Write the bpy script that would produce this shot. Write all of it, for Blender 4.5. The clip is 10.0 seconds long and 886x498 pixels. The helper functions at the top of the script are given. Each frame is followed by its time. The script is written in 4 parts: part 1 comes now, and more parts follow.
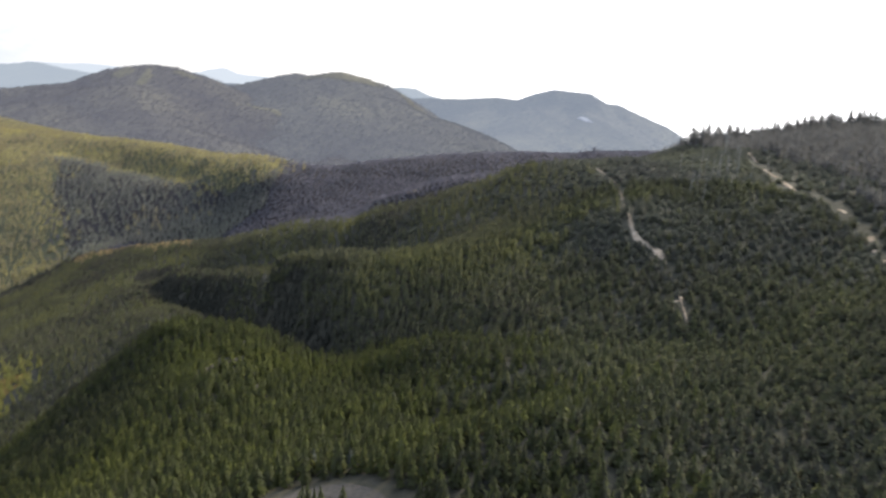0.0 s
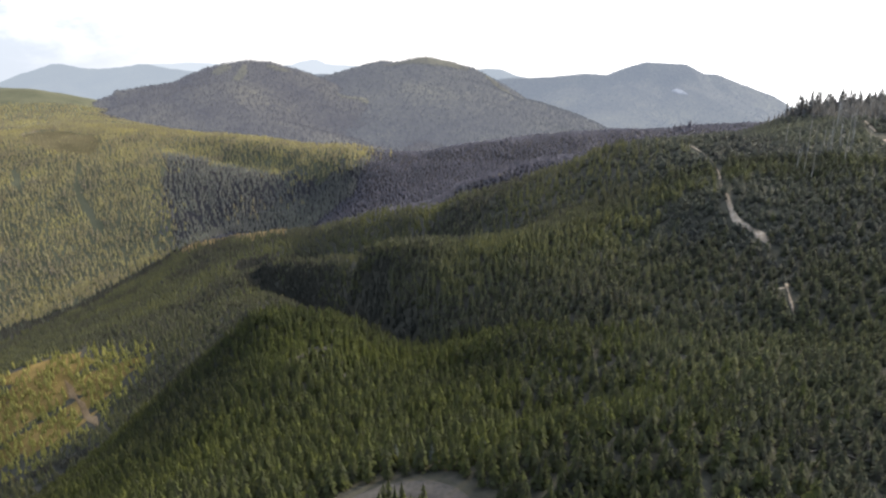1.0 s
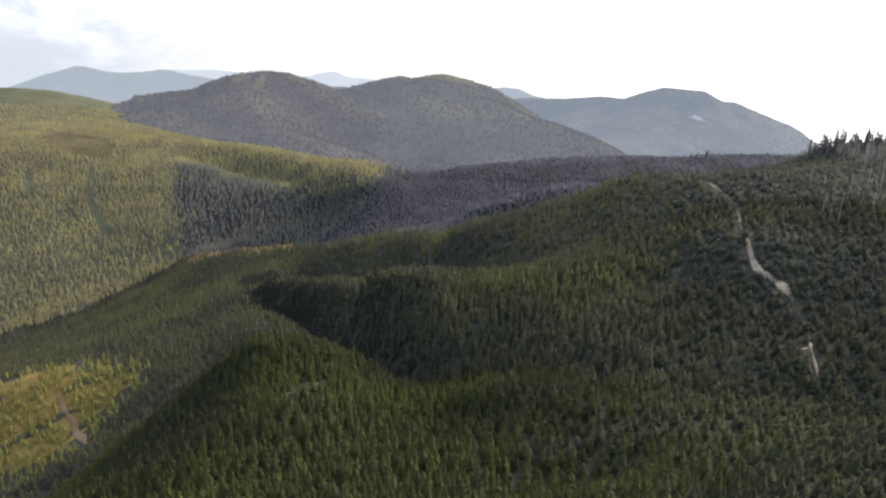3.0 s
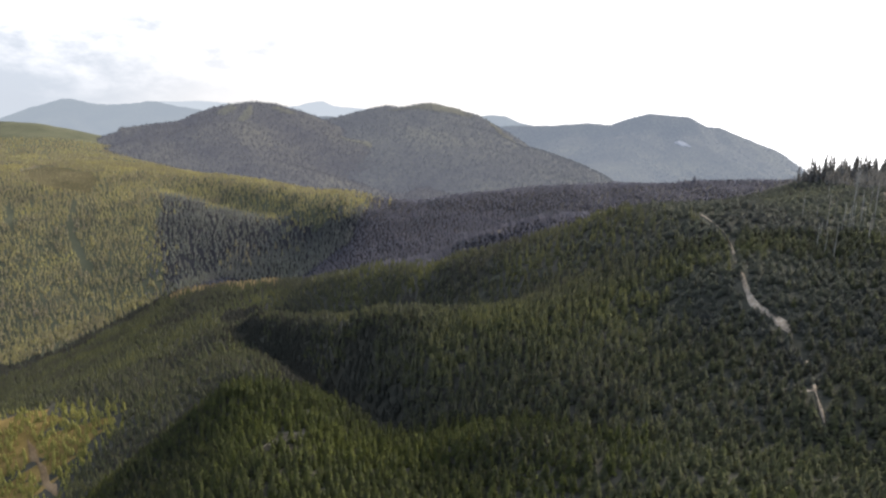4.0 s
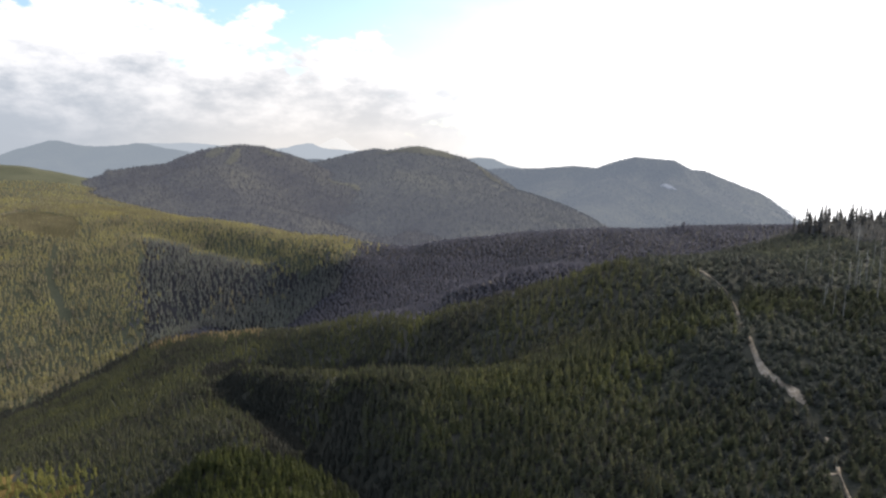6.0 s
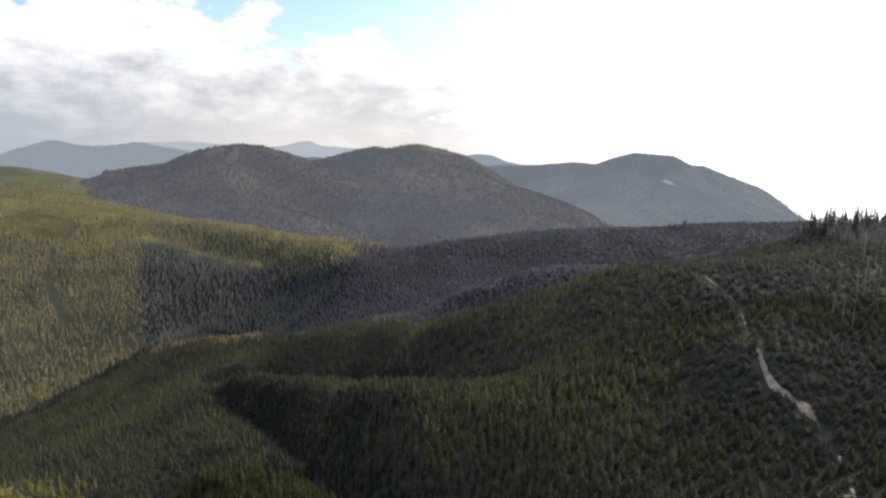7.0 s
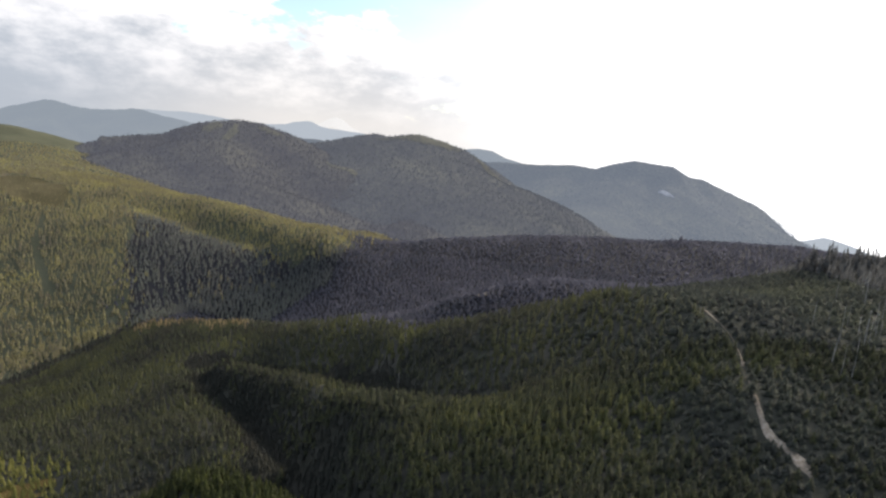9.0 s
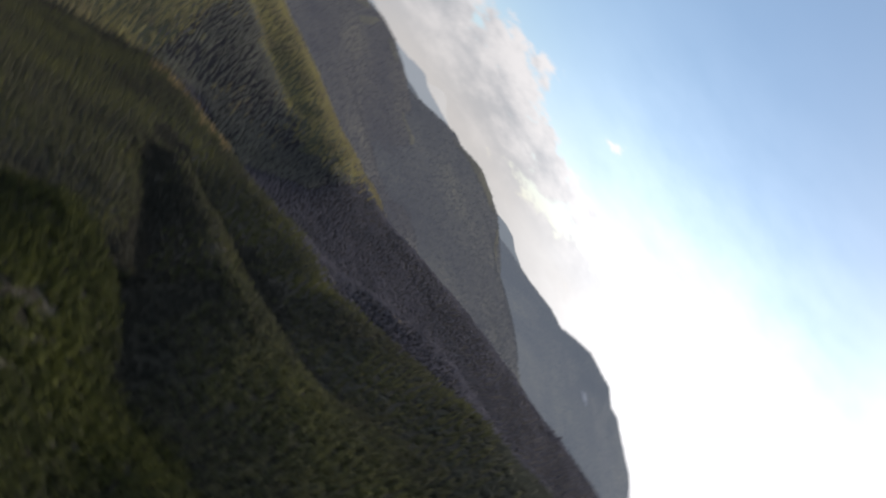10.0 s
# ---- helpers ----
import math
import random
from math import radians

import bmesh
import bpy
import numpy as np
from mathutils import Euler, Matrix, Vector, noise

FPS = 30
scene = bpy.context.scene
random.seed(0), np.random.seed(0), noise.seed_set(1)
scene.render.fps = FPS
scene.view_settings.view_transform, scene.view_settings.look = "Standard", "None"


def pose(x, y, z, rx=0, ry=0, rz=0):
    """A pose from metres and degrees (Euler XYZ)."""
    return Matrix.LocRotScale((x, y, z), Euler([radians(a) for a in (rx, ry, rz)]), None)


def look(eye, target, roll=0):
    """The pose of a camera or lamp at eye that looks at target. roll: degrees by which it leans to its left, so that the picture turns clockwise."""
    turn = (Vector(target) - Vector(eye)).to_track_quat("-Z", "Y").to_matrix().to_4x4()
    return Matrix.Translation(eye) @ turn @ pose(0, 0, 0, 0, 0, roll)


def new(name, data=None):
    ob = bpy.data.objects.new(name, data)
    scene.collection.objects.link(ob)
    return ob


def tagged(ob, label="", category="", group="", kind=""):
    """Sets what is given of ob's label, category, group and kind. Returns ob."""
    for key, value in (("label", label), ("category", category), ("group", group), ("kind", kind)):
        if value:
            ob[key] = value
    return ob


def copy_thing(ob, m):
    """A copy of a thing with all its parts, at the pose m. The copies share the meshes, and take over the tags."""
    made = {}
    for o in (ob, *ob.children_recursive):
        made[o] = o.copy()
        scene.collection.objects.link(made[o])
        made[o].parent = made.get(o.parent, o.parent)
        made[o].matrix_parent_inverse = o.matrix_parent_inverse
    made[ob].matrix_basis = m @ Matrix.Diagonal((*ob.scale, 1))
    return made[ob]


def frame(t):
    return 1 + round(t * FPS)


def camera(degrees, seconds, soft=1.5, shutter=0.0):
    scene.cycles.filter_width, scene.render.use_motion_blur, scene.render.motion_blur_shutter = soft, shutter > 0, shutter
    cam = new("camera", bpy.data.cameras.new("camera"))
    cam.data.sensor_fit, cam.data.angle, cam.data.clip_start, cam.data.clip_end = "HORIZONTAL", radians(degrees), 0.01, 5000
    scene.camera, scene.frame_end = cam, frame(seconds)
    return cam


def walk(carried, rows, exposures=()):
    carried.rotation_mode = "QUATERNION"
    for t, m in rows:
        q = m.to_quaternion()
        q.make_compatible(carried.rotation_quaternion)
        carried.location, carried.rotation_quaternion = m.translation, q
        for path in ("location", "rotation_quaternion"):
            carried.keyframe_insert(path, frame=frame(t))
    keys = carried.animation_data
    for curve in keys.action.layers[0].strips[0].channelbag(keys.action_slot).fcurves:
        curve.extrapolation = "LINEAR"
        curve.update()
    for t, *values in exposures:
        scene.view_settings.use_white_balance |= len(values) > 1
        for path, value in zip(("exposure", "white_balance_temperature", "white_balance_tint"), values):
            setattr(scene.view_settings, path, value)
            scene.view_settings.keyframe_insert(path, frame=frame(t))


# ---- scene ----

cam = camera(70.0, 10.0, soft=2.3, shutter=0.4)
PATH = [
    (0, (-5.41, -28.07, 191.93), (7.48, 67.64, 165.97), 2.38),
    (0.5, (-4.31, -26.70, 192.55), (-2.39, 69.10, 163.92), 4.07),
    (1, (-3.31, -24.83, 193.12), (-4.40, 70.92, 164.30), -1.02),
    (1.5, (-2.65, -22.51, 193.93), (-4.27, 73.09, 164.63), -1.42),
    (2, (-2.02, -19.60, 195.04), (-4.31, 76.88, 168.85), 0.75),
    (2.5, (-1.93, -17.04, 196.26), (-4.86, 79.09, 168.87), 1.21),
    (4, (0.18, -3.72, 198.78), (-1.08, 93.71, 176.29), 0.59),
    (4.5, (0.00, -0.00, 200.00), (-0.00, 97.82, 179.25), 0.01),
    (5, (-0.44, 2.92, 201.21), (0.15, 101.07, 182.08), -0.02),
    (5.5, (-1.12, 5.78, 201.96), (-0.55, 104.48, 185.91), 0.84),
    (7, (-2.59, 12.91, 208.69), (-1.90, 111.47, 191.79), 0.25),
    (7.5, (-3.43, 14.92, 210.21), (-2.30, 113.62, 194.18), 1.37),
    (8, (-4.26, 16.63, 212.51), (-3.00, 115.18, 195.63), 2.08),
    (8.5, (-5.15, 18.50, 214.50), (-4.39, 116.99, 197.26), 4.05),
    (9, (-5.84, 20.04, 216.28), (-3.81, 118.32, 197.94), 4.89),
    (9.5, (-8.02, 19.77, 217.74), (-5.41, 118.68, 203.22), 20.99),
    (10, (-9.06, 18.26, 215.75), (-4.86, 117.35, 203.00), 57.28),
]
walk(cam, [(t, look(eye, target, roll)) for t, eye, target, roll in PATH],
     exposures=[(0, 2.52, 6000, 12), (1.5, 2.55, 6000, 12), (2.5, 2.47, 6000, 12), (4.5, 2.21, 6000, 12), (5.5, 1.98, 6000, 12), (7.5, 1.82, 6000, 12), (9, 1.88, 6000, 12), (9.5, 1.74, 6000, 12), (10, 1.36, 6000, 13)])

# ---- world and sun ----
SUN_AZ, SUN_EL = radians(40), radians(32)          # bearing from +y towards +x
SKY_K = (0.062, 0.062, 0.056)
SUN_DIR = Vector((math.sin(SUN_AZ) * math.cos(SUN_EL), math.cos(SUN_AZ) * math.cos(SUN_EL), math.sin(SUN_EL)))


def build_world():
    world = bpy.data.worlds.new("sky")
    scene.world = world
    world.use_nodes = True
    nt = world.node_tree
    n, l = nt.nodes, nt.links
    n.clear()
    sky = n.new("ShaderNodeTexSky")
    sky.sky_type, sky.sun_disc = "NISHITA", False
    sky.sun_elevation, sky.sun_rotation = SUN_EL, SUN_AZ
    sky.altitude, sky.air_density, sky.dust_density = 600, 1.0, 0.5
    co = n.new("ShaderNodeTexCoord")
    sep = n.new("ShaderNodeSeparateXYZ")
    l.new(co.outputs["Generated"], sep.inputs[0])

    def math_node(op, a, b=None):
        m = n.new("ShaderNodeMath")
        m.operation = op
        for i, v in enumerate((a, b)):
            if v is None:
                continue
            if isinstance(v, (int, float)):
                m.inputs[i].default_value = v
            else:
                l.new(v, m.inputs[i])
        return m.outputs[0]

    # clouds, wider than high, thicker towards the horizon
    up = math_node("MAXIMUM", sep.outputs[2], 0.0)
    comb = n.new("ShaderNodeCombineXYZ")
    for i, k in enumerate((9.0, 9.0, 20.0)):
        l.new(math_node("MULTIPLY", sep.outputs[i], k), comb.inputs[i])

    def noise_node(scale, detail, rough, offset):
        shift = n.new("ShaderNodeVectorMath")
        shift.inputs[1].default_value = offset
        l.new(comb.outputs[0], shift.inputs[0])
        tex = n.new("ShaderNodeTexNoise")
        tex.inputs["Scale"].default_value, tex.inputs["Detail"].default_value = scale, detail
        tex.inputs["Roughness"].default_value = rough
        l.new(shift.outputs[0], tex.inputs["Vector"])
        return tex.outputs[0]

    def blend(fac, a, b, mode="MIX"):
        m = n.new("ShaderNodeMix")
        m.data_type, m.blend_type = "RGBA", mode
        for i, v in ((0, fac), (6, a), (7, b)):
            if isinstance(v, (int, float, tuple)):
                m.inputs[i].default_value = v
            else:
                l.new(v, m.inputs[i])
        return m.outputs[2]

    def step(value, lo, hi):
        m = n.new("ShaderNodeMapRange")
        m.interpolation_type = "SMOOTHSTEP"
        m.inputs[1].default_value, m.inputs[2].default_value = lo, hi
        l.new(value, m.inputs[0])
        return m.outputs[0]

    # the bank stands higher to the west
    top = math_node("MINIMUM", math_node("MAXIMUM", math_node("SUBTRACT", 0.10, math_node("MULTIPLY", sep.outputs[0], 0.27)), 0.08), 0.215)
    cover = math_node("ADD", noise_node(1.0, 9, 0.6, (3.1, 1.7, 0.4)), math_node("MULTIPLY", math_node("SUBTRACT", top, up), 1.9))
    # closed cover overhead, out of view, added as fill light
    cover = math_node("ADD", cover, math_node("MULTIPLY", step(up, 0.55, 0.75), 1.5))
    cloud = step(cover, 0.47, 0.56)
    lit = math_node("ADD", math_node("MULTIPLY", noise_node(1.4, 9, 0.62, (0.4, 5.2, 0.9)), 1.5), math_node("SUBTRACT", math_node("MULTIPLY", math_node("MINIMUM", up, 0.25), 3.4), 0.45))
    shade = step(lit, 0.20, 0.84)
    body = blend(shade, (0.155, 0.162, 0.167, 1), (0.36, 0.338, 0.312, 1))
    # the added overhead cover is bright and bluish, to fill shadows
    body = blend(step(up, 0.5, 0.8), body, (0.50, 0.56, 0.68, 1))
    base = blend(1.0, sky.outputs[0], (*SKY_K, 1), "MULTIPLY")
    base = blend(0.3, base, (0.095, 0.125, 0.150, 1))
    cloudy = blend(cloud, base, body)
    low = math_node("POWER", math.e, math_node("MULTIPLY", up, -11.0))
    warm = blend(step(sep.outputs[0], -0.55, -0.2), (0.140, 0.145, 0.148, 1), (0.262, 0.240, 0.208, 1))
    hazy = blend(math_node("MULTIPLY", low, 0.85), cloudy, warm)
    # bright thin cloud to the north-east
    dot = n.new("ShaderNodeVectorMath")
    dot.operation = "DOT_PRODUCT"
    l.new(co.outputs["Generated"], dot.inputs[0])
    dot.inputs[1].default_value = (0.70, 0.405, 0.588)
    side = step(dot.outputs["Value"], 0.33, 0.92)
    near = step(dot.outputs["Value"], 0.80, 1.0)
    fade = math_node("POWER", math.e, math_node("MULTIPLY", math_node("MULTIPLY", up, up), -18.0))
    veil = math_node("MULTIPLY", math_node("MULTIPLY", side, fade), math_node("ADD", math_node("MULTIPLY", cover, 1.2), 0.3))
    veil = math_node("ADD", math_node("MULTIPLY", veil, 0.10), math_node("MULTIPLY", math_node("MULTIPLY", near, near), 0.7))
    bright = blend(veil, (0, 0, 0, 1), (5.0, 4.85, 4.6, 1))
    total = blend(1.0, hazy, bright, "ADD")
    bg = n.new("ShaderNodeBackground")
    bg.inputs["Strength"].default_value = 1.0
    l.new(total, bg.inputs["Color"])
    out = n.new("ShaderNodeOutputWorld")
    l.new(bg.outputs[0], out.inputs[0])


build_world()
sun = new("sun", bpy.data.lights.new("sun", "SUN"))
sun.data.energy, sun.data.angle, sun.data.color = 1.45, radians(10), (1.0, 0.82, 0.52)
sun.matrix_world = look(tuple(SUN_DIR * 900), (0, 0, 0))


# ---- materials ----
def material(name, shades, rough=0.9, scale=1.0, island=0.0, translucent=0.0, bump=0.0, haze_glow=0.0, haze_colour=(0.4, 0.47, 0.56)):
    """A diffuse surface: two shades mixed by noise at two scales, each loose piece shifted by its own random value.
    Emission can be mixed in as haze.
    """
    m = bpy.data.materials.new(name)
    m.use_nodes = True
    nt = m.node_tree
    n, l = nt.nodes, nt.links
    bsdf, out = n["Principled BSDF"], n["Material Output"]
    bsdf.inputs["Roughness"].default_value = rough
    bsdf.inputs["Specular IOR Level"].default_value = 0.02
    geo = n.new("ShaderNodeNewGeometry")
    big, fine = n.new("ShaderNodeTexNoise"), n.new("ShaderNodeTexNoise")
    big.inputs["Scale"].default_value, big.inputs["Detail"].default_value = 0.02 * scale, 4
    fine.inputs["Scale"].default_value, fine.inputs["Detail"].default_value = 0.45 * scale, 5
    for tex in (big, fine):
        l.new(geo.outputs["Position"], tex.inputs["Vector"])
    add = n.new("ShaderNodeMath")
    add.operation = "ADD"
    l.new(big.outputs[0], add.inputs[0])
    l.new(fine.outputs[0], add.inputs[1])
    last = add.outputs[0]
    if island:
        rnd = n.new("ShaderNodeMath")
        rnd.operation = "MULTIPLY_ADD"
        l.new(geo.outputs["Random Per Island"], rnd.inputs[0])
        rnd.inputs[1].default_value = island
        l.new(last, rnd.inputs[2])
        last = rnd.outputs[0]
    ramp = n.new("ShaderNodeValToRGB")
    lo, hi = 0.72, 1.28 + island
    mr = n.new("ShaderNodeMapRange")
    mr.inputs[1].default_value, mr.inputs[2].default_value = lo, hi
    l.new(last, mr.inputs[0])
    l.new(mr.outputs[0], ramp.inputs[0])
    els = ramp.color_ramp.elements
    while len(els) < len(shades):
        els.new(0.5)
    for i, c in enumerate(shades):
        els[i].position = i / (len(shades) - 1)
        els[i].color = (*c, 1)
    l.new(ramp.outputs[0], bsdf.inputs["Base Color"])
    if bump:
        b = n.new("ShaderNodeBump")
        b.inputs["Strength"].default_value, b.inputs["Distance"].default_value = 1.0, bump
        l.new(fine.outputs[0], b.inputs["Height"])
        l.new(b.outputs[0], bsdf.inputs["Normal"])
    shader = bsdf.outputs[0]
    if translucent:
        tr, mx = n.new("ShaderNodeBsdfTranslucent"), n.new("ShaderNodeMixShader")
        l.new(ramp.outputs[0], tr.inputs["Color"])
        mx.inputs[0].default_value = translucent
        l.new(shader, mx.inputs[1])
        l.new(tr.outputs[0], mx.inputs[2])
        shader = mx.outputs[0]
    # emission that stands in for the haze before far hills
    if haze_glow:
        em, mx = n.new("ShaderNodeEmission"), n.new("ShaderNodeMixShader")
        em.inputs["Color"].default_value = (*haze_colour, 1)
        mx.inputs[0].default_value = haze_glow
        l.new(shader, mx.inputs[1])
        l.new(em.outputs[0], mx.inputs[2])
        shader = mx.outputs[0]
    l.new(shader, out.inputs["Surface"])
    return m


FOREST = material("conifer_needles", [(0.029, 0.029, 0.023), (0.050, 0.054, 0.022), (0.083, 0.086, 0.021)], island=0.25, translucent=0.5)
# Paler and bluer than FOREST: haze over the valley put into the colour.
FOREST_VALLEY_HAZED = material("hazed_valley_needles", [(0.043, 0.039, 0.038), (0.072, 0.072, 0.042), (0.111, 0.109, 0.039)], island=0.25, translucent=0.5)
FOREST_OLD = material("old_conifer_needles", [(0.071, 0.066, 0.064), (0.106, 0.101, 0.092), (0.147, 0.140, 0.124)], island=0.35, translucent=0.5)
# Ridge needles, greyed and blued to carry haze and shade.
FOREST_HAZED = material("hazed_ridge_needles", [(0.076, 0.079, 0.088), (0.101, 0.095, 0.110), (0.124, 0.119, 0.135)], island=0.15, translucent=0.6)
# Sunlight on the hillside is put into these lighter, yellower needles.
FOREST_SUNLIT = material("sunlit_hillside_needles", [(0.115, 0.096, 0.091), (0.212, 0.183, 0.101), (0.332, 0.289, 0.094)], island=0.4, translucent=0.5)
# Shaded copy of the hillside needles, darker and greyer.
FOREST_SHADED = material("shaded_side_needles", [(0.088, 0.085, 0.084), (0.134, 0.132, 0.112), (0.180, 0.177, 0.127)], island=0.35, translucent=0.5)
# Gold and amber needles: patches of low sunlight put into the colour.
FOREST_SUN_GOLD = material("sunlit_golden_needles", [(0.100, 0.102, 0.030), (0.170, 0.160, 0.049), (0.241, 0.213, 0.072)], island=0.35, translucent=0.5)
FOREST_SUN_AMBER = material("sunlit_amber_needles", [(0.111, 0.085, 0.053), (0.204, 0.153, 0.084), (0.306, 0.230, 0.115)], island=0.4, translucent=0.5)
BRUSH = material("brush_leaves", [(0.041, 0.039, 0.033), (0.062, 0.063, 0.036), (0.098, 0.099, 0.039)], island=0.2, translucent=0.5)
HEATH = material("heath_twigs", [(0.055, 0.053, 0.049), (0.076, 0.076, 0.057), (0.105, 0.104, 0.062)], island=0.2, translucent=0.5)
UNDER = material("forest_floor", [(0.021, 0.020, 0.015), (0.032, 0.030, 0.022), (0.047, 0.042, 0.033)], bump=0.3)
# Lighter floor: sunlight on the hillside put into its colour.
SUNLIT_FLOOR = material("sunlit_hillside_floor", [(0.034, 0.035, 0.021), (0.049, 0.048, 0.029), (0.066, 0.063, 0.038)], bump=0.3)
# Purplish gully growth, darkened further to imitate shade.
THICKET_SHADE = material("shaded_thicket_twigs", [(0.029, 0.029, 0.023), (0.041, 0.040, 0.031), (0.058, 0.053, 0.042)], island=0.2, translucent=0.4)
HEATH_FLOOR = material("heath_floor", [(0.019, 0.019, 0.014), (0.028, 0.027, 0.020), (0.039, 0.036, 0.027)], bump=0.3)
# Darker floor: shade over valley and ridge put into its colour.
SHADED_FLOOR = material("shaded_ridge_floor", [(0.015, 0.014, 0.015), (0.021, 0.019, 0.019), (0.027, 0.025, 0.025)], bump=0.3)
GRAVEL = material("road_gravel", [(0.021, 0.021, 0.018), (0.033, 0.030, 0.027), (0.041, 0.039, 0.035)], scale=3, bump=0.05)
DIRT = material("track_dirt", [(0.076, 0.059, 0.042), (0.143, 0.112, 0.079), (0.242, 0.197, 0.148)], scale=2.5, bump=0.1)
EARTH = material("dark_earth", [(0.046, 0.030, 0.016), (0.085, 0.056, 0.029), (0.144, 0.098, 0.055)], scale=2.5, bump=0.1)
SLASH = material("logging_slash", [(0.008, 0.007, 0.005), (0.014, 0.013, 0.009), (0.023, 0.020, 0.015)], scale=1.5, bump=0.3)
GRASS = material("dry_grass", [(0.061, 0.043, 0.013), (0.106, 0.071, 0.023), (0.155, 0.104, 0.037)], scale=3.0, bump=0.25)
DEADWOOD = material("grey_deadwood", [(0.12, 0.11, 0.095), (0.19, 0.175, 0.15), (0.27, 0.255, 0.225)], scale=4)
LOGWOOD = material("weathered_log", [(0.024, 0.022, 0.018), (0.039, 0.035, 0.028), (0.060, 0.054, 0.045)], scale=4)
MEADOW = material("regrown_clearcut", [(0.033, 0.028, 0.013), (0.051, 0.042, 0.021), (0.071, 0.057, 0.029)], scale=0.6, bump=0.4)
BARK = material("bark", [(0.03, 0.022, 0.016), (0.06, 0.045, 0.032), (0.09, 0.07, 0.05)], scale=4)

# ---- shape of the land ----
# Crest lines, benches and valley lines, each as (x, y, height). The land is stretched smoothly between them.
KNOLL_CREST = [(-187, 215, 6), (-133, 190, 48), (-125, 198, 57), (-118, 208, 62), (-113, 218, 66), (-93, 226, 84), (-81, 228, 90), (-60, 218, 91), (-39, 205, 92), (-24, 190, 92), (-12, 176, 94)]
KNOLL_FRONT = [(-46, 115, 102), (-49, 135, 103), (-49, 164, 101)]
KNOLL_SIDE = [(-104, 118, 72), (-85, 140, 84), (-79, 160, 85), (-86, 195, 80)]
KNOLL_BACK = [(-12, 100, 112), (-25, 125, 105), (-28, 160, 99)]
ROAD_GULLY = [(1, 148, 101), (4, 118, 110), (15, 108, 111), (25, 100, 111)]
MOUND_CREST = [(5, 158, 106), (12, 148, 111), (27, 138, 115), (39, 126, 118), (48, 116, 122)]
MOUND_BACK = [(-14, 190, 90), (8, 180, 99), (26, 165, 107), (44, 145, 114), (60, 128, 121)]
KNOLL_DRAW = [(-260, 235, -25), (-227, 245, -9), (-175, 235, 16), (-163, 240, 24), (-148, 262, 35), (-139, 275, 41), (-130, 290, 45), (-112, 284, 46), (-92, 266, 54), (-72, 244, 66), (-54, 228, 77)]
GRASS_BENCH = [(-277, 318, 11), (-255, 318, 18), (-231, 328, 22), (-200, 322, 25)]
GRASS_SLOPE = [(-250, 272, -4), (-203, 278, 11)]
FOREST_BENCH = [(-197, 335, 28), (-164, 350, 35), (-223, 430, 18)]
DARK_RIM = [(-152, 410, 41), (-140, 390, 39), (-123, 365, 44), (-103, 335, 52), (-79, 292, 63), (-60, 256, 75)]
DARK_GULLY = [(-145, 416, 34), (-118, 380, 34), (-92, 342, 42), (-69, 300, 52), (-55, 264, 63), (-46, 237, 75), (-37, 214, 80), (-20, 200, 88)]
SIDE_CREST = [(-141, 420, 51), (-108, 390, 58), (-79, 360, 69), (-65, 335, 75), (-51, 325, 78), (-35, 312, 82)]
SIDE_HOLLOW = [(-165, 462, 37), (-120, 432, 43), (-82, 402, 53), (-52, 368, 66), (-30, 335, 78), (-8, 292, 88), (18, 270, 101)]
MIDDLE_CREST = [(-47, 254, 101), (-40, 250, 105), (-30, 244, 109), (-17, 233, 112), (-4, 226, 113), (4, 223, 115), (13, 222, 117), (23, 224, 119), (45, 216, 122)]
CREEK_CREST = [(-281, 610, 6), (-206, 575, 26), (-167, 540, 39), (-127, 505, 53), (-91, 470, 68), (-70, 450, 75), (-41, 415, 86), (-13, 360, 99)]
CREST_NOTCH = [(-12, 345, 96), (-16, 318, 88)]
SLOPE_CREST = [(-8, 345, 104), (2, 345, 111), (25, 350, 118), (41, 352, 122), (57, 348, 129), (71, 338, 136), (83, 328, 142), (95, 318, 147), (106, 308, 150), (115, 302, 152), (143, 372, 141), (160, 345, 146), (182, 330, 153), (212, 367, 158), (245, 368, 158), (300, 378, 169), (420, 400, 169)]
SLOPE_FACE = [(17, 310, 105), (47, 280, 120), (77, 265, 134), (109, 277, 152)]
SLOPE_FOOT = [(-33, 224, 92), (-13, 206, 102), (16, 196, 107), (43, 165, 116), (67, 205, 124)]
BACK_HOLLOW = [(-2, 385, 94), (30, 395, 101), (72, 392, 112), (115, 400, 118)]
BACK_CREST = [(-14, 430, 90), (10, 430, 104), (32, 430, 112), (54, 430, 120), (74, 432, 121), (95, 440, 123), (134, 470, 114)]
SHADE_VALLEY = [(-205, 605, 5), (-150, 575, 24), (-100, 545, 38), (-50, 510, 52), (10, 520, 70), (90, 560, 80), (220, 560, 80), (420, 600, 60)]
VALLEY_SIDE = [(-115, 605, 40), (-71, 625, 56), (-26, 650, 67), (80, 690, 80)]
LONG_RIDGE = [(-105, 683, 79), (-85, 690, 77), (-55, 710, 79), (-16, 740, 85), (53, 780, 91), (125, 790, 98), (262, 800, 101), (407, 850, 101), (485, 880, 97), (750, 980, 72), (1000, 1100, 30)]
RIDGE_BACK = [(-40, 860, 40), (120, 950, 40), (350, 1000, 30), (600, 1150, 0)]
CREEK_BED = [(-470, 490, -62), (-434, 520, -54), (-407, 530, -45), (-365, 545, -35), (-332, 580, -23), (-303, 605, -6), (-282, 612, 4)]
DIM_FACE = [(-269, 670, 17), (-210, 646, 22), (-159, 640, 27)]
DIM_SLOPE = [(-251, 722, 46), (-196, 690, 41)]
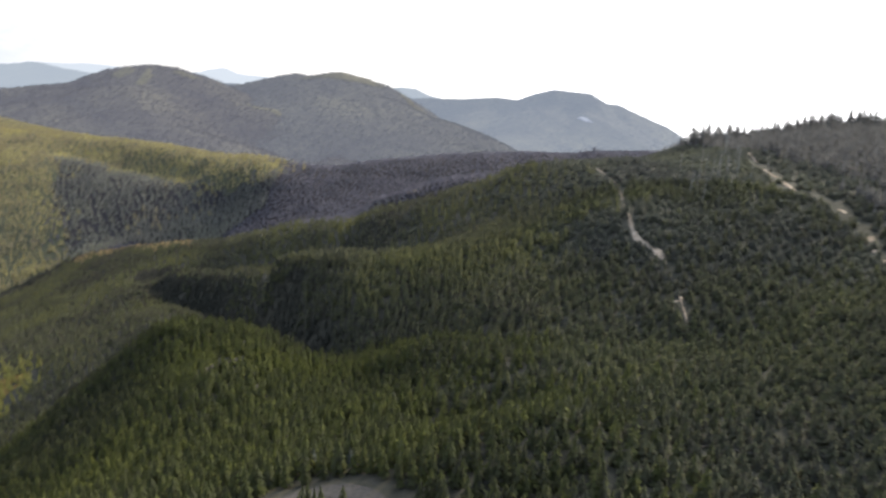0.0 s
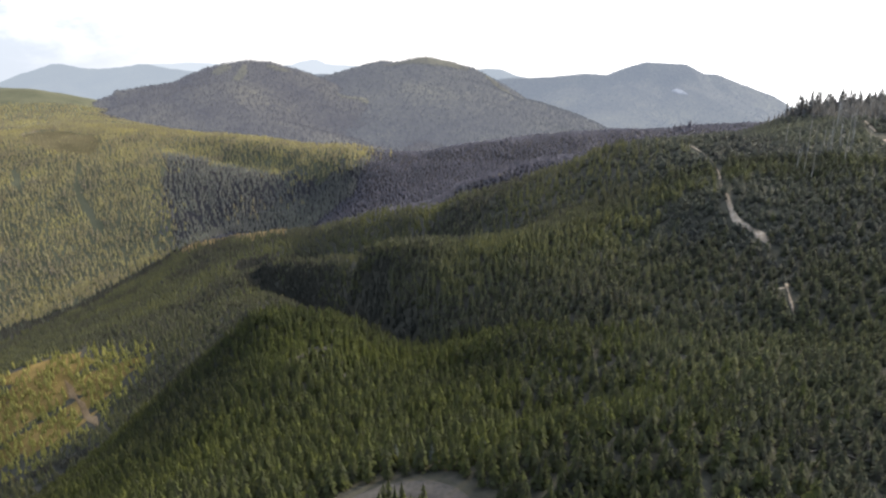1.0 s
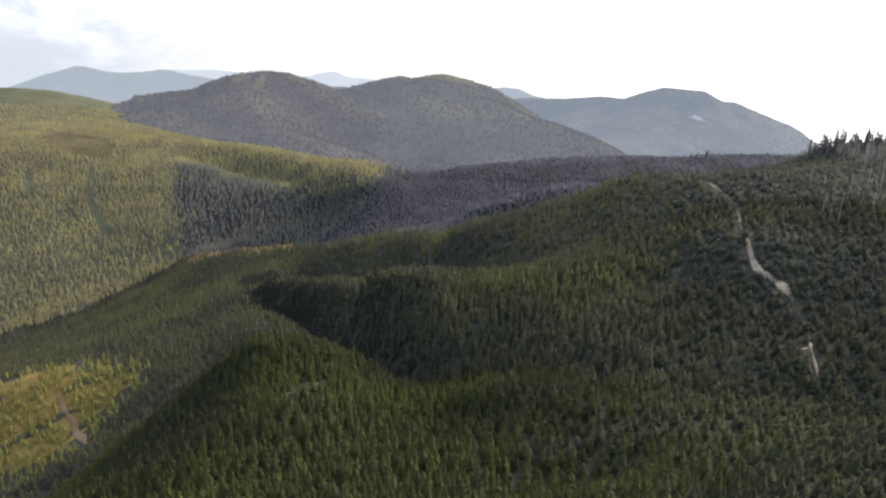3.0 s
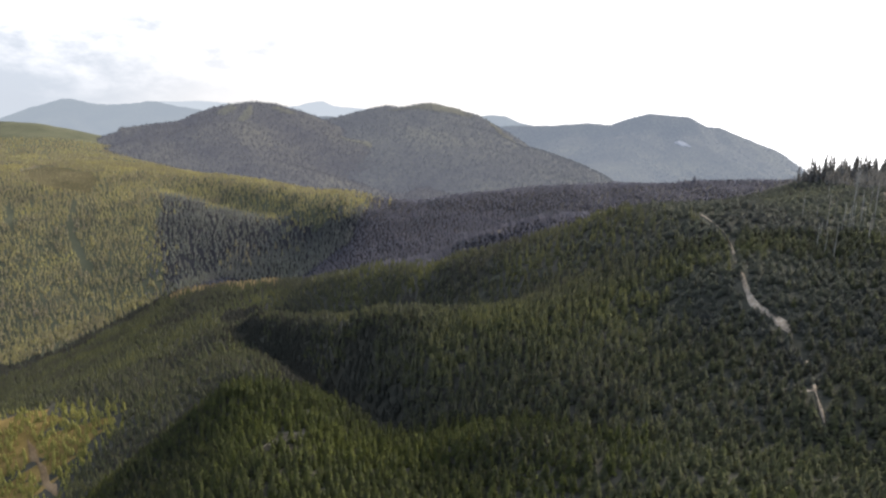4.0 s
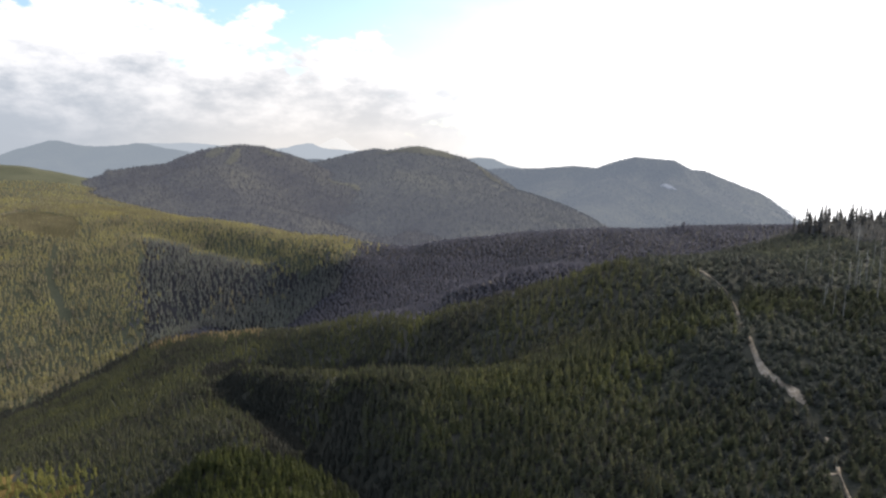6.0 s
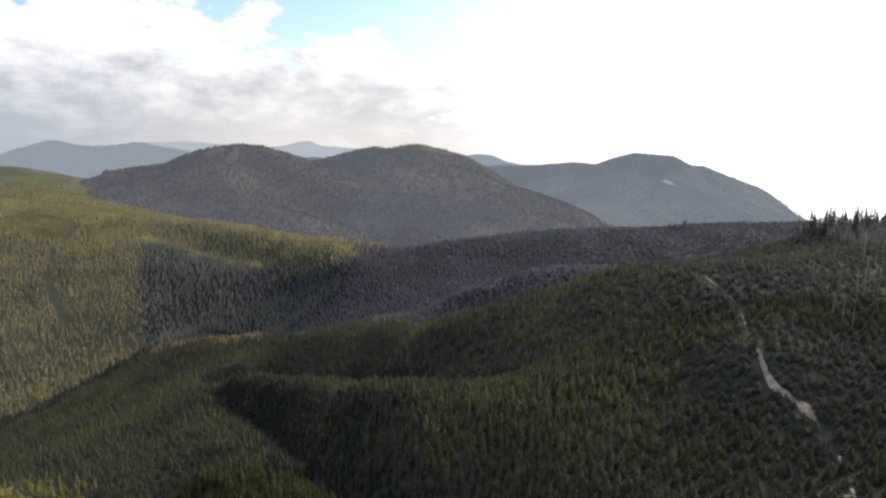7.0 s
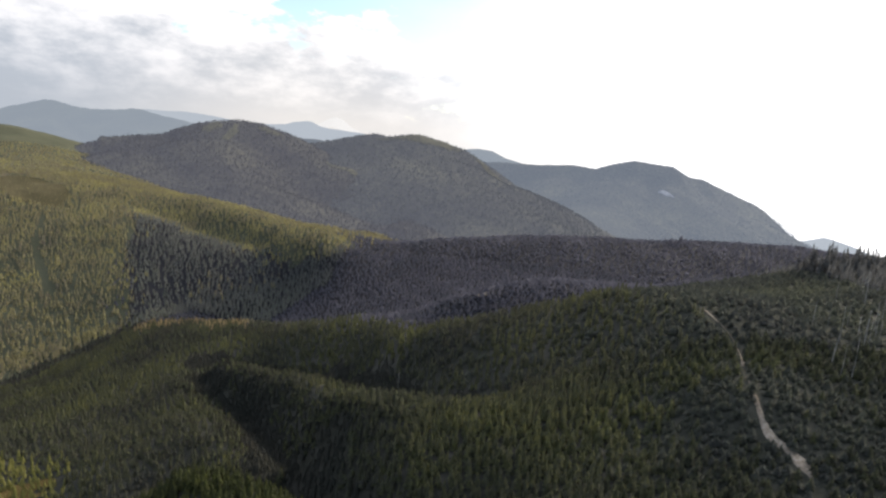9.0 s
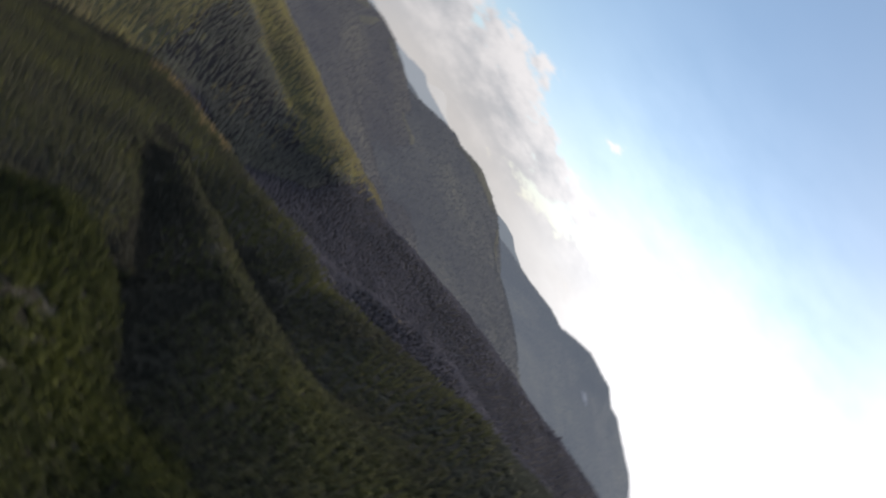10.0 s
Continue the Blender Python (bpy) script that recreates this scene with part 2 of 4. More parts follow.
HILL_SEAM = [(-303, 640, 2), (-318, 680, 20), (-350, 740, 36), (-372, 800, 52), (-400, 850, 64)]
HILL_FACE = [(-516, 640, -23), (-450, 640, -14)]
HILL_MID = [(-657, 850, 43), (-540, 800, 40), (-435, 710, 12)]
HILL_BROW = [(-900, 1050, 72), (-649, 960, 76), (-509, 900, 66)]
LOWER_SPUR = [(-426, 900, 70), (-380, 870, 68), (-325, 830, 63), (-284, 800, 60), (-247, 775, 59), (-193, 735, 60), (-150, 690, 55)]
SPUR_TROUGH = [(-400, 920, 61), (-345, 872, 56), (-298, 832, 53), (-258, 806, 52), (-205, 765, 55)]
UPPER_SPUR = [(-653, 1150, 85), (-515, 1080, 84), (-379, 980, 82), (-314, 920, 81), (-252, 850, 80), (-187, 770, 79), (-147, 710, 79), (-105, 683, 79)]
UPLAND_FLAT = [(-975, 1300, 84), (-887, 1350, 83), (-720, 1330, 80)]
UPLAND_CREST = [(-1469, 1760, 118), (-1310, 1740, 137), (-1187, 1720, 143), (-1072, 1680, 124), (-962, 1640, 103), (-870, 1590, 82), (-790, 1550, 70), (-700, 1500, 58)]
HILL_BACK = [(-640, 1450, 50), (-400, 1180, 40), (-220, 1020, 38), (-110, 880, 40)]
WEST_SLOPE = [(-420, 300, -40), (-620, 480, -50), (-1000, 760, 20), (-1500, 1200, 60)]
TRACK_SLOPE = [(88, 125, 122), (90, 140, 128), (100, 173, 131), (100, 206, 142)]
SKID_SLOPE = [(150, 120, 139), (166, 161, 145), (180, 208, 152), (198, 278, 159)]
EAST_SLOPE = [(130, 60, 144), (260, 150, 171), (330, 260, 169), (420, 300, 170)]
ROAD_KNOLL = [(-60, 30, 124), (-30, 60, 124), (-12, 70, 124), (8, 60, 128), (30, 75, 131), (60, 80, 126)]
NEAR_KNOLL = [(-40, -20, 139), (0, -30, 125), (40, -20, 123)]
FORMS = [KNOLL_CREST, KNOLL_FRONT, KNOLL_SIDE, KNOLL_BACK, ROAD_GULLY, MOUND_CREST, MOUND_BACK, KNOLL_DRAW, GRASS_BENCH, GRASS_SLOPE, FOREST_BENCH, DARK_RIM, DARK_GULLY, SIDE_CREST, SIDE_HOLLOW, MIDDLE_CREST, CREEK_CREST, CREST_NOTCH, SLOPE_CREST, SLOPE_FACE, SLOPE_FOOT, BACK_HOLLOW, BACK_CREST, SHADE_VALLEY, VALLEY_SIDE, LONG_RIDGE, RIDGE_BACK, CREEK_BED, DIM_FACE, DIM_SLOPE, HILL_SEAM, HILL_FACE, HILL_MID, HILL_BROW, LOWER_SPUR, SPUR_TROUGH, UPPER_SPUR, UPLAND_FLAT, UPLAND_CREST, HILL_BACK, WEST_SLOPE, TRACK_SLOPE, SKID_SLOPE, EAST_SLOPE, ROAD_KNOLL, NEAR_KNOLL]
# Rings of height behind and far beyond, by bearing and distance.
RINGS = [(80, -150, 137), (80, -100, 137), (80, 110, 112), (80, 160, 114), (200, -160, 75), (200, -100, 72), (200, 100, 160), (200, 150, 140), (600, -150, 30), (600, -95, 10), (600, 80, 175), (600, 130, 170),
         (1400, -70, 100), (1400, 40, 20), (1400, 65, 60), (2100, -60, 130), (2100, -20, 10), (2100, 0, -70), (2100, 20, -120), (2100, 45, -230), (2100, 80, -100), (2100, 150, 0), (2100, -120, 60),
         (4900, -60, 60), (4900, -30, -60), (4900, 0, -150), (4900, 30, -330), (4900, 60, -480), (4900, 110, -200), (4900, 170, -100), (4900, -110, 0)]
OX, OY, TOP = 0.0, -60.0, 190.0


def flat(line):
    return [p[:2] for p in line]


def along(px, py, line):
    """Distance to a line of points, and how far along it (0 to 1)."""
    best, s, run = np.full(np.shape(px), 1e9), np.zeros(np.shape(px)), 0.0
    for (x0, y0), (x1, y1) in zip(line, line[1:]):
        dx, dy = x1 - x0, y1 - y0
        q = dx * dx + dy * dy
        t = np.clip(((px - x0) * dx + (py - y0) * dy) / q, 0, 1)
        d = np.hypot(px - x0 - t * dx, py - y0 - t * dy)
        s = np.where(d < best, run + t * q**0.5, s)
        best = np.minimum(best, d)
        run += q**0.5
    return best, s / run


def lattice(i, j, seed):
    h = (i * 374761393 + j * 668265263 + seed * 974711) & 0x7FFFFFFF
    h = ((h ^ (h >> 13)) * 1274126177) & 0x7FFFFFFF
    return ((h ^ (h >> 16)) & 0xFFFF) / 65535.0 * 2 - 1


def wave(x, y, size, seed=0):
    """Smooth noise from -1 to 1 with lumps of the given size."""
    x, y = np.asarray(x, float) / size, np.asarray(y, float) / size
    i, j = np.floor(x).astype(np.int64), np.floor(y).astype(np.int64)
    fx, fy = x - i, y - j
    fx, fy = fx * fx * (3 - 2 * fx), fy * fy * (3 - 2 * fy)
    a = lattice(i, j, seed) * (1 - fx) + lattice(i + 1, j, seed) * fx
    b = lattice(i, j + 1, seed) * (1 - fx) + lattice(i + 1, j + 1, seed) * fx
    return a * (1 - fy) + b * fy


def crest(x, y, line, fall, soft):
    """Height of a ridge: its crest line less the fall of its flanks."""
    d, s = along(x, y, [p[:2] for p in line])
    run = np.concatenate([[0], np.cumsum([math.hypot(q[0] - p[0], q[1] - p[1]) for p, q in zip(line, line[1:])])])
    return np.interp(s, run / run[-1], [p[2] for p in line]) - fall * (np.sqrt(d * d + soft * soft) - soft)


def polar(x, y):
    """Bearing and logarithm of the distance from the knoll."""
    return np.arctan2(x - OX, y - OY), np.log(np.maximum(np.hypot(x - OX, y - OY), 8.0))


def stretch():
    """Weights that stretch the land over its lines."""
    px, py, pz = [], [], []
    for line in FORMS:
        p = np.array(line, float)
        a, r = polar(p[:, 0], p[:, 1])
        run = np.concatenate([[0], np.cumsum(np.hypot(np.diff(a), np.diff(r)))])
        t = np.linspace(0, run[-1], max(2, int(run[-1] / 0.05) + 1))
        for k, out in enumerate((px, py, pz)):
            out.extend(np.interp(t, run, p[:, k]))
    for r, a, z in RINGS:
        px.append(OX + r * math.sin(radians(a)))
        py.append(OY + r * math.cos(radians(a)))
        pz.append(z)
    a, r = polar(np.array(px), np.array(py))
    q = (np.array(pz) - TOP) / np.exp(r)
    back = np.abs(a) > 1.6
    a, r, q = np.concatenate([a, a[back] - 2 * np.pi * np.sign(a[back])]), np.concatenate([r, r[back]]), np.concatenate([q, q[back]])
    n = len(a)
    m = np.zeros((n + 1, n + 1))
    m[:n, :n] = np.sqrt((a[:, None] - a) ** 2 + (r[:, None] - r) ** 2 + 0.014**2) - 0.002 * np.eye(n)
    m[n, :n] = m[:n, n] = 1
    return a, r, np.linalg.solve(m, np.append(q, 0))


KNOT_A, KNOT_R, KNOT_W = stretch()


def land(x, y):
    x, y = np.broadcast_arrays(np.asarray(x, float), np.asarray(y, float))
    a, lr = polar(x.ravel(), y.ravel())
    q = np.empty(a.size)
    for i in range(0, a.size, 4000):
        k = slice(i, i + 4000)
        q[k] = np.sqrt((a[k, None] - KNOT_A) ** 2 + (lr[k, None] - KNOT_R) ** 2 + 0.014**2) @ KNOT_W[:-1] + KNOT_W[-1]
    z = (TOP + q * np.exp(lr)).reshape(x.shape)
    r = np.hypot(x - OX, y - OY)
    rough = np.clip((r - 150) / 400, 0, 1)
    return z + rough * (1.8 * wave(x, y, 70, 1) + 1.3 * wave(x, y, 31, 2)) + 0.8 * wave(x, y, 19, 7) + 0.5 * wave(x, y, 13, 3)


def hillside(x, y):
    """The hillside given sunlit colours: west of the creek and of the seam above it, and all beyond the lower spur."""
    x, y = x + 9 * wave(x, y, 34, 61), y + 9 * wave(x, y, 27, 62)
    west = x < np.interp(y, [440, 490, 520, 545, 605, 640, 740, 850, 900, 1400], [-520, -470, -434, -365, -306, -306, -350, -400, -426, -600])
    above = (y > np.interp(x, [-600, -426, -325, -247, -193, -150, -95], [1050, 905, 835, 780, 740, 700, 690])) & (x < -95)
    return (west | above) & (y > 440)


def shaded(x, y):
    """The valley and ridges given shaded colours, beyond the creek's crest and the crest of the slope."""
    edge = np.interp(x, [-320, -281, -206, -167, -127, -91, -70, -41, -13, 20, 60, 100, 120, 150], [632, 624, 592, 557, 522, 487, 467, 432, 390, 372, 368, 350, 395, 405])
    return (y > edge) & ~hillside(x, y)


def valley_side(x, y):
    """The side of the lower spur that is turned towards the shaded valley, given shaded needles."""
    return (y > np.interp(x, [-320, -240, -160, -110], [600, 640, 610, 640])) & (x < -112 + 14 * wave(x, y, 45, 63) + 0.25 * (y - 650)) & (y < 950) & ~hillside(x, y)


def mesh_from(name, verts, faces, mats, smooth=False, index=None):
    """A mesh from arrays of corners and of triangles or quads."""
    verts, faces = np.asarray(verts, np.float32), np.asarray(faces, np.int32)
    me = bpy.data.meshes.new(name)
    k = faces.shape[1]
    me.vertices.add(len(verts))
    me.vertices.foreach_set("co", verts.ravel())
    me.loops.add(faces.size)
    me.loops.foreach_set("vertex_index", faces.ravel())
    me.polygons.add(len(faces))
    me.polygons.foreach_set("loop_start", np.arange(0, faces.size, k, dtype=np.int32))
    me.polygons.foreach_set("loop_total", np.full(len(faces), k, np.int32))
    if index is not None:
        me.polygons.foreach_set("material_index", index.astype(np.int32))
    me.polygons.foreach_set("use_smooth", np.full(len(faces), smooth))
    for m in mats:
        me.materials.append(m)
    me.update(calc_edges=True)
    return me


def grid_faces(rows, cols, wrap=False):
    i, j = np.meshgrid(np.arange(rows - 1), np.arange(cols if wrap else cols - 1), indexing="ij")
    k = (j + 1) % cols
    return np.stack([i * cols + j, i * cols + k, (i + 1) * cols + k, (i + 1) * cols + j], -1).reshape(-1, 4)


def build_ground():
    az = np.radians(np.concatenate([np.linspace(-62, 62, 440), np.linspace(66, 294, 58)]))
    rad = np.concatenate([[1.0], np.geomspace(12, 4900, 270)])
    rr, aa = np.meshgrid(rad, az, indexing="ij")
    x, y = OX + rr * np.sin(aa), OY + rr * np.cos(aa)
    verts = np.stack([x, y, land(x, y)], -1).reshape(-1, 3)
    faces = grid_faces(len(rad), len(az), wrap=True)[:, ::-1]
    mid = verts[faces].mean(1)
    x, y = mid[:, 0], mid[:, 1]
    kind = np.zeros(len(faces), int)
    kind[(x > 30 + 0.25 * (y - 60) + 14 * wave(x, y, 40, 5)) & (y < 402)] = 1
    # shaded and sunlit floor colours
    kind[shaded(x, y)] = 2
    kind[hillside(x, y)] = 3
    return tagged(new("ground", mesh_from("ground", verts, faces, [UNDER, HEATH_FLOOR, SHADED_FLOOR, SUNLIT_FLOOR], True, kind)), "dark mossy forest floor of the hills and valley, sun and shade in its colours", "ground", kind="structure")


build_ground()

# ---- mountains ----


def range_height(x, y, spines, base, relief, seed, sharp=30.0):
    z = None
    gully = relief * (wave(x, y, 240, seed) - 0.8 + 0.5 * wave(x, y, 110, seed + 1))
    for k, (line, fall) in enumerate(spines):
        d, _ = along(x, y, [p[:2] for p in line])
        c = crest(x, y, line, fall, sharp if k == 0 else 90.0) + np.clip(d / 130, 0, 1) * gully
        if z is None:
            z = c
        else:
            h = np.clip(0.5 + (c - z) / 50, 0, 1)
            z = z * (1 - h) + c * h + 12.0 * h * (1 - h) * np.clip(d / 200, 0, 1)
    return np.maximum(z, base + 8 * wave(x, y, 120, seed + 5))


def build_mountain(name, label, spines, az, rad, mat, base, seed=0, cols=280, rows=150, relief=8.0, sharp=12.0):
    """A range over a fan of bearings and distances. Spines: lines of (x, y, z) with the fall of their flanks."""
    a, r = np.radians(np.linspace(*az, cols)), np.linspace(*rad, rows)
    rr, aa = np.meshgrid(r, a, indexing="ij")
    x, y = rr * np.sin(aa), rr * np.cos(aa)
    z = range_height(x, y, spines, base, relief, seed, sharp)
    ob = new(name, mesh_from(name, np.stack([x, y, z], -1).reshape(-1, 3), grid_faces(rows, cols)[:, ::-1], [mat], True))
    return tagged(ob, label, "mountain", kind="structure")


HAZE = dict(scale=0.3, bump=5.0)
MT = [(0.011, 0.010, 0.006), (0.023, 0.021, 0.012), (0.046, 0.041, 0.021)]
# Haze is put into these materials as blue-grey emission, stronger with distance.
HILL_MAT = material("wooded_hill", MT, haze_glow=0.18, haze_colour=(0.135, 0.134, 0.158), **HAZE)
HILL2_MAT = material("wooded_hill_behind", MT, haze_glow=0.20, haze_colour=(0.136, 0.140, 0.162), **HAZE)
MOUNT_MAT = material("hazed_mountain", MT, haze_glow=0.32, haze_colour=(0.138, 0.153, 0.177), **HAZE)
FAR_MAT = material("distant_range", MT, haze_glow=0.66, haze_colour=(0.122, 0.134, 0.144), **HAZE)
FAINT_MAT = material("faint_range", MT, haze_glow=0.88, haze_colour=(0.152, 0.160, 0.164), **HAZE)

NEAR_HILL = [
    ([(-950, 1720, 98), (-899, 1700, 114), (-888, 1705, 125), (-829, 1730, 135), (-756, 1760, 140), (-728, 1780, 156), (-692, 1790, 172), (-640, 1800, 186), (-559, 1800, 197), (-500, 1800, 194), (-440, 1800, 177), (-378, 1800, 152), (-301, 1760, 120), (-222, 1740, 102), (-142, 1700, 71), (-78, 1620, 38), (8, 1480, 10)], 0.40),
    ([(-419, 1790, 170), (-353, 1760, 140), (-278, 1700, 106), (-206, 1640, 94), (-158, 1590, 77), (-120, 1550, 66), (-86, 1500, 36), (-60, 1400, 10)], 0.36),
    ([(-557, 1800, 196), (-557, 1650, 148), (-497, 1500, 107), (-411, 1380, 72)], 0.34),
    ([(-761, 1750, 140), (-742, 1600, 108), (-624, 1450, 78)], 0.34)]
BACK_HILL = [
    ([(-454, 1950, 122), (-406, 1930, 139), (-349, 1900, 154), (-273, 1900, 170), (-190, 1900, 190), (-123, 1900, 191), (-65, 1900, 199), (10, 1900, 185), (77, 1900, 163), (110, 1900, 145), (152, 1890, 121), (223, 1850, 77), (279, 1780, 41), (344, 1700, 9), (417, 1620, -23)], 0.46),
    ([(-190, 1900, 190), (-149, 1800, 137), (-67, 1720, 128), (23, 1660, 108), (106, 1580, 81), (193, 1480, 43)], 0.36),
    ([(-65, 1900, 199), (25, 1790, 144), (101, 1740, 121), (175, 1700, 87)], 0.40)]
MOUNTAIN_CREST = [(135, 2320, 115), (215, 2310, 122), (356, 2300, 124), (477, 2300, 134), (543, 2220, 130), (587, 2150, 155), (636, 2100, 172), (701, 2100, 167), (766, 2100, 163), (796, 2110, 148), (838, 2130, 131), (887, 2150, 129), (983, 2200, 98), (1067, 2250, 72), (1155, 2300, 47), (1274, 2360, -6), (1366, 2400, -58), (1500, 2400, -125)]
MOUNTAIN = [
    (MOUNTAIN_CREST, 0.62),
    ([(625, 2080, 130), (530, 1960, 101), (442, 1800, 49), (348, 1650, 18)], 0.42),
    ([(755, 2075, 118), (703, 1960, 101), (596, 1830, 46), (517, 1720, 2)], 0.46),
    ([(875, 2120, 82), (809, 2000, 59), (740, 1880, 9)], 0.46),
    ([(465, 2270, 100), (386, 2120, 78), (307, 1960, 36)], 0.42)]
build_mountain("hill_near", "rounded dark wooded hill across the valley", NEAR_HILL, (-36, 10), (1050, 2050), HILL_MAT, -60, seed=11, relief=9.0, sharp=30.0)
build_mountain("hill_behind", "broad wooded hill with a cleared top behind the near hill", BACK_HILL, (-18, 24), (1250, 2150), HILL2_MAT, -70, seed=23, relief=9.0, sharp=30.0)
build_mountain("mountain_ridge", "long mountain with a steep end, blue-grey with emitted haze", MOUNTAIN, (-2, 40), (1400, 2600), MOUNT_MAT, -230, seed=37, relief=14.0, sharp=6.0)
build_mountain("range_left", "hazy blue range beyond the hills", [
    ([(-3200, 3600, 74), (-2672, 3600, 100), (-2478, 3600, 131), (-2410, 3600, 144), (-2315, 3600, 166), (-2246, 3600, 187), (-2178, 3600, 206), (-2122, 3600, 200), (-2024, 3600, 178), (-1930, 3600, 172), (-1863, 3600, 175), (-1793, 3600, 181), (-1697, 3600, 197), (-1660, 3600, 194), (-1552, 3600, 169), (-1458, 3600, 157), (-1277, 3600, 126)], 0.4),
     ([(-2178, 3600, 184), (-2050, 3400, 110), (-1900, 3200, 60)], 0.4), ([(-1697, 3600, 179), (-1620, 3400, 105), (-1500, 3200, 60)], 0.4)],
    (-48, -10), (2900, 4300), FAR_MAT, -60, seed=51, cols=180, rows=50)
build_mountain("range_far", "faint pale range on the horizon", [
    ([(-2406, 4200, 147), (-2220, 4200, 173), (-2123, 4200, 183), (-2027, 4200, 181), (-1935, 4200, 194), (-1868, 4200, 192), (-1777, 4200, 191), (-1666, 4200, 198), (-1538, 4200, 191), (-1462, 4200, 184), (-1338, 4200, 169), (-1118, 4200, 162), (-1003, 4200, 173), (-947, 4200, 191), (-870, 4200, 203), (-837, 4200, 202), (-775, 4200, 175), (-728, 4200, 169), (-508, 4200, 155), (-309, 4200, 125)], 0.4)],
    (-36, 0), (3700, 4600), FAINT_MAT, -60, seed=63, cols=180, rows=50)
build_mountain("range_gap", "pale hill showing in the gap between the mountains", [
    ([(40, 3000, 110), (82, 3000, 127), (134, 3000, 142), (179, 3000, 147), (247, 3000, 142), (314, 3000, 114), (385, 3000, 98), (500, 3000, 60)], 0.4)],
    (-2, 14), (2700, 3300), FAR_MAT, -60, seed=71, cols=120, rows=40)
build_mountain("hill_gap", "low hill in the dip between the two hills, blue with emitted haze", [
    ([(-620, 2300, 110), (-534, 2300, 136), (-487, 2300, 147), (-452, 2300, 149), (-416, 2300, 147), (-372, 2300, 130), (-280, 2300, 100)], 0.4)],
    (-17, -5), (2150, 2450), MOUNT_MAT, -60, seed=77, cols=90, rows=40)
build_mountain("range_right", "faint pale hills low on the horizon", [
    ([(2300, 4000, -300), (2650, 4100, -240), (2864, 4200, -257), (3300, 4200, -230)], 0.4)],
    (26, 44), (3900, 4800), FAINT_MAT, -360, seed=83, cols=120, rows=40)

# The peak emits too, as pale haze over its snow.
SNOW_MAT = material("snowy_peak", [(0.3, 0.3, 0.3), (0.5, 0.5, 0.5)], haze_glow=0.95, haze_colour=(0.262, 0.246, 0.220), **HAZE)
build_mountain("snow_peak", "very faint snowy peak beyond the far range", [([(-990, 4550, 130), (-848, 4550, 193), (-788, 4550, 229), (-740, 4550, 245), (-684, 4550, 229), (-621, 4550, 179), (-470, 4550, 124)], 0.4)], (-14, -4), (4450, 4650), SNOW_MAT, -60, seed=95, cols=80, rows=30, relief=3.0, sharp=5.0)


def hill_patch(name, label, hill, cx, cy, rx, ry, turn, mat, seed):
    """A draped patch on a hill: open ground, or sunlight put in as colour."""
    spines, base, relief, hseed, sharp = hill
    t, u = np.meshgrid(np.linspace(0.02, 1, 16), np.linspace(0, 2 * np.pi, 65)[:-1], indexing="ij")
    rim = 1 + 0.3 * wave(np.cos(u) * 2 + seed, np.sin(u) * 2, 0.9, seed) + 0.22 * wave(np.cos(u) * 4, np.sin(u) * 4 + seed, 0.7, seed + 2)
    a, b = rx * t * rim * np.cos(u), ry * t * rim * np.sin(u)
    c, s = math.cos(radians(turn)), math.sin(radians(turn))
    x, y = cx + a * c - b * s, cy + a * s + b * c
    z = range_height(x, y, spines, base, relief, hseed, sharp) + 2.2 * (1 - t**8) - 0.2
    ob = new(name, mesh_from(name, np.stack([x, y, z], -1).reshape(-1, 3), grid_faces(16, 64, wrap=True), [mat], True))
    return tagged(ob, label, "clearing", kind="structure")


# Lit olive for clearcuts and sun spots; emission adds haze, on the scree too.
CUT_LIT_MAT = material("lit_hill_clearcut", [(0.023, 0.022, 0.013), (0.038, 0.035, 0.019), (0.056, 0.051, 0.028)], scale=0.3, bump=2.0, haze_glow=0.15, haze_colour=(0.137, 0.136, 0.150))
SCAR_MAT = material("mountain_scree", [(0.06, 0.06, 0.058), (0.09, 0.088, 0.084), (0.13, 0.127, 0.12)], scale=0.5, haze_glow=0.36, haze_colour=(0.150, 0.165, 0.195))
NEAR_FORM, BACK_FORM, MOUNT_FORM = (NEAR_HILL, -60, 9.0, 11, 30.0), (BACK_HILL, -70, 9.0, 23, 30.0), (MOUNTAIN, -230, 14.0, 37, 6.0)
# Clearcuts, and spots of sunlight put in as olive patches.
HILL_CUTS_AND_LIT = [(-200, 1630, 98, 24, -38), (-460, 1765, 38, 18, -5), (-612, 1748, 26, 46, 12), (146, 1862, 52, 13, -32), (-70, 1872, 118, 24, 2), (-548, 1700, 14, 60, 4)]
for cut, form, name, label in zip(HILL_CUTS_AND_LIT, (NEAR_FORM, NEAR_FORM, NEAR_FORM, BACK_FORM, BACK_FORM, NEAR_FORM), ("clearing_6", "clearing_7", "clearing_9", "clearing_8", "clearing_10", "clearing_11"), (
        "olive clearcut on the shoulder of the rounded hill, sunlight in its colour", "sunlit spot below the top of the rounded hill, put in as olive colour", "long sunlit spot down the face of the rounded hill, put in as olive colour",
        "olive clearcut on the end of the broad hill, sunlight in its colour", "cleared grey-olive top of the broad hill", "narrow sunlit strip down the face of the rounded hill, put in as olive colour")):
    hill_patch(name, label, form, *cut, CUT_LIT_MAT, 40 + int(name[9:]))
hill_patch("scree_1", "pale scree scar on the flank of the blue mountain", MOUNT_FORM, 690, 1926, 13, 24, 30, SCAR_MAT, 45)
RNG = np.random.default_rng(7)

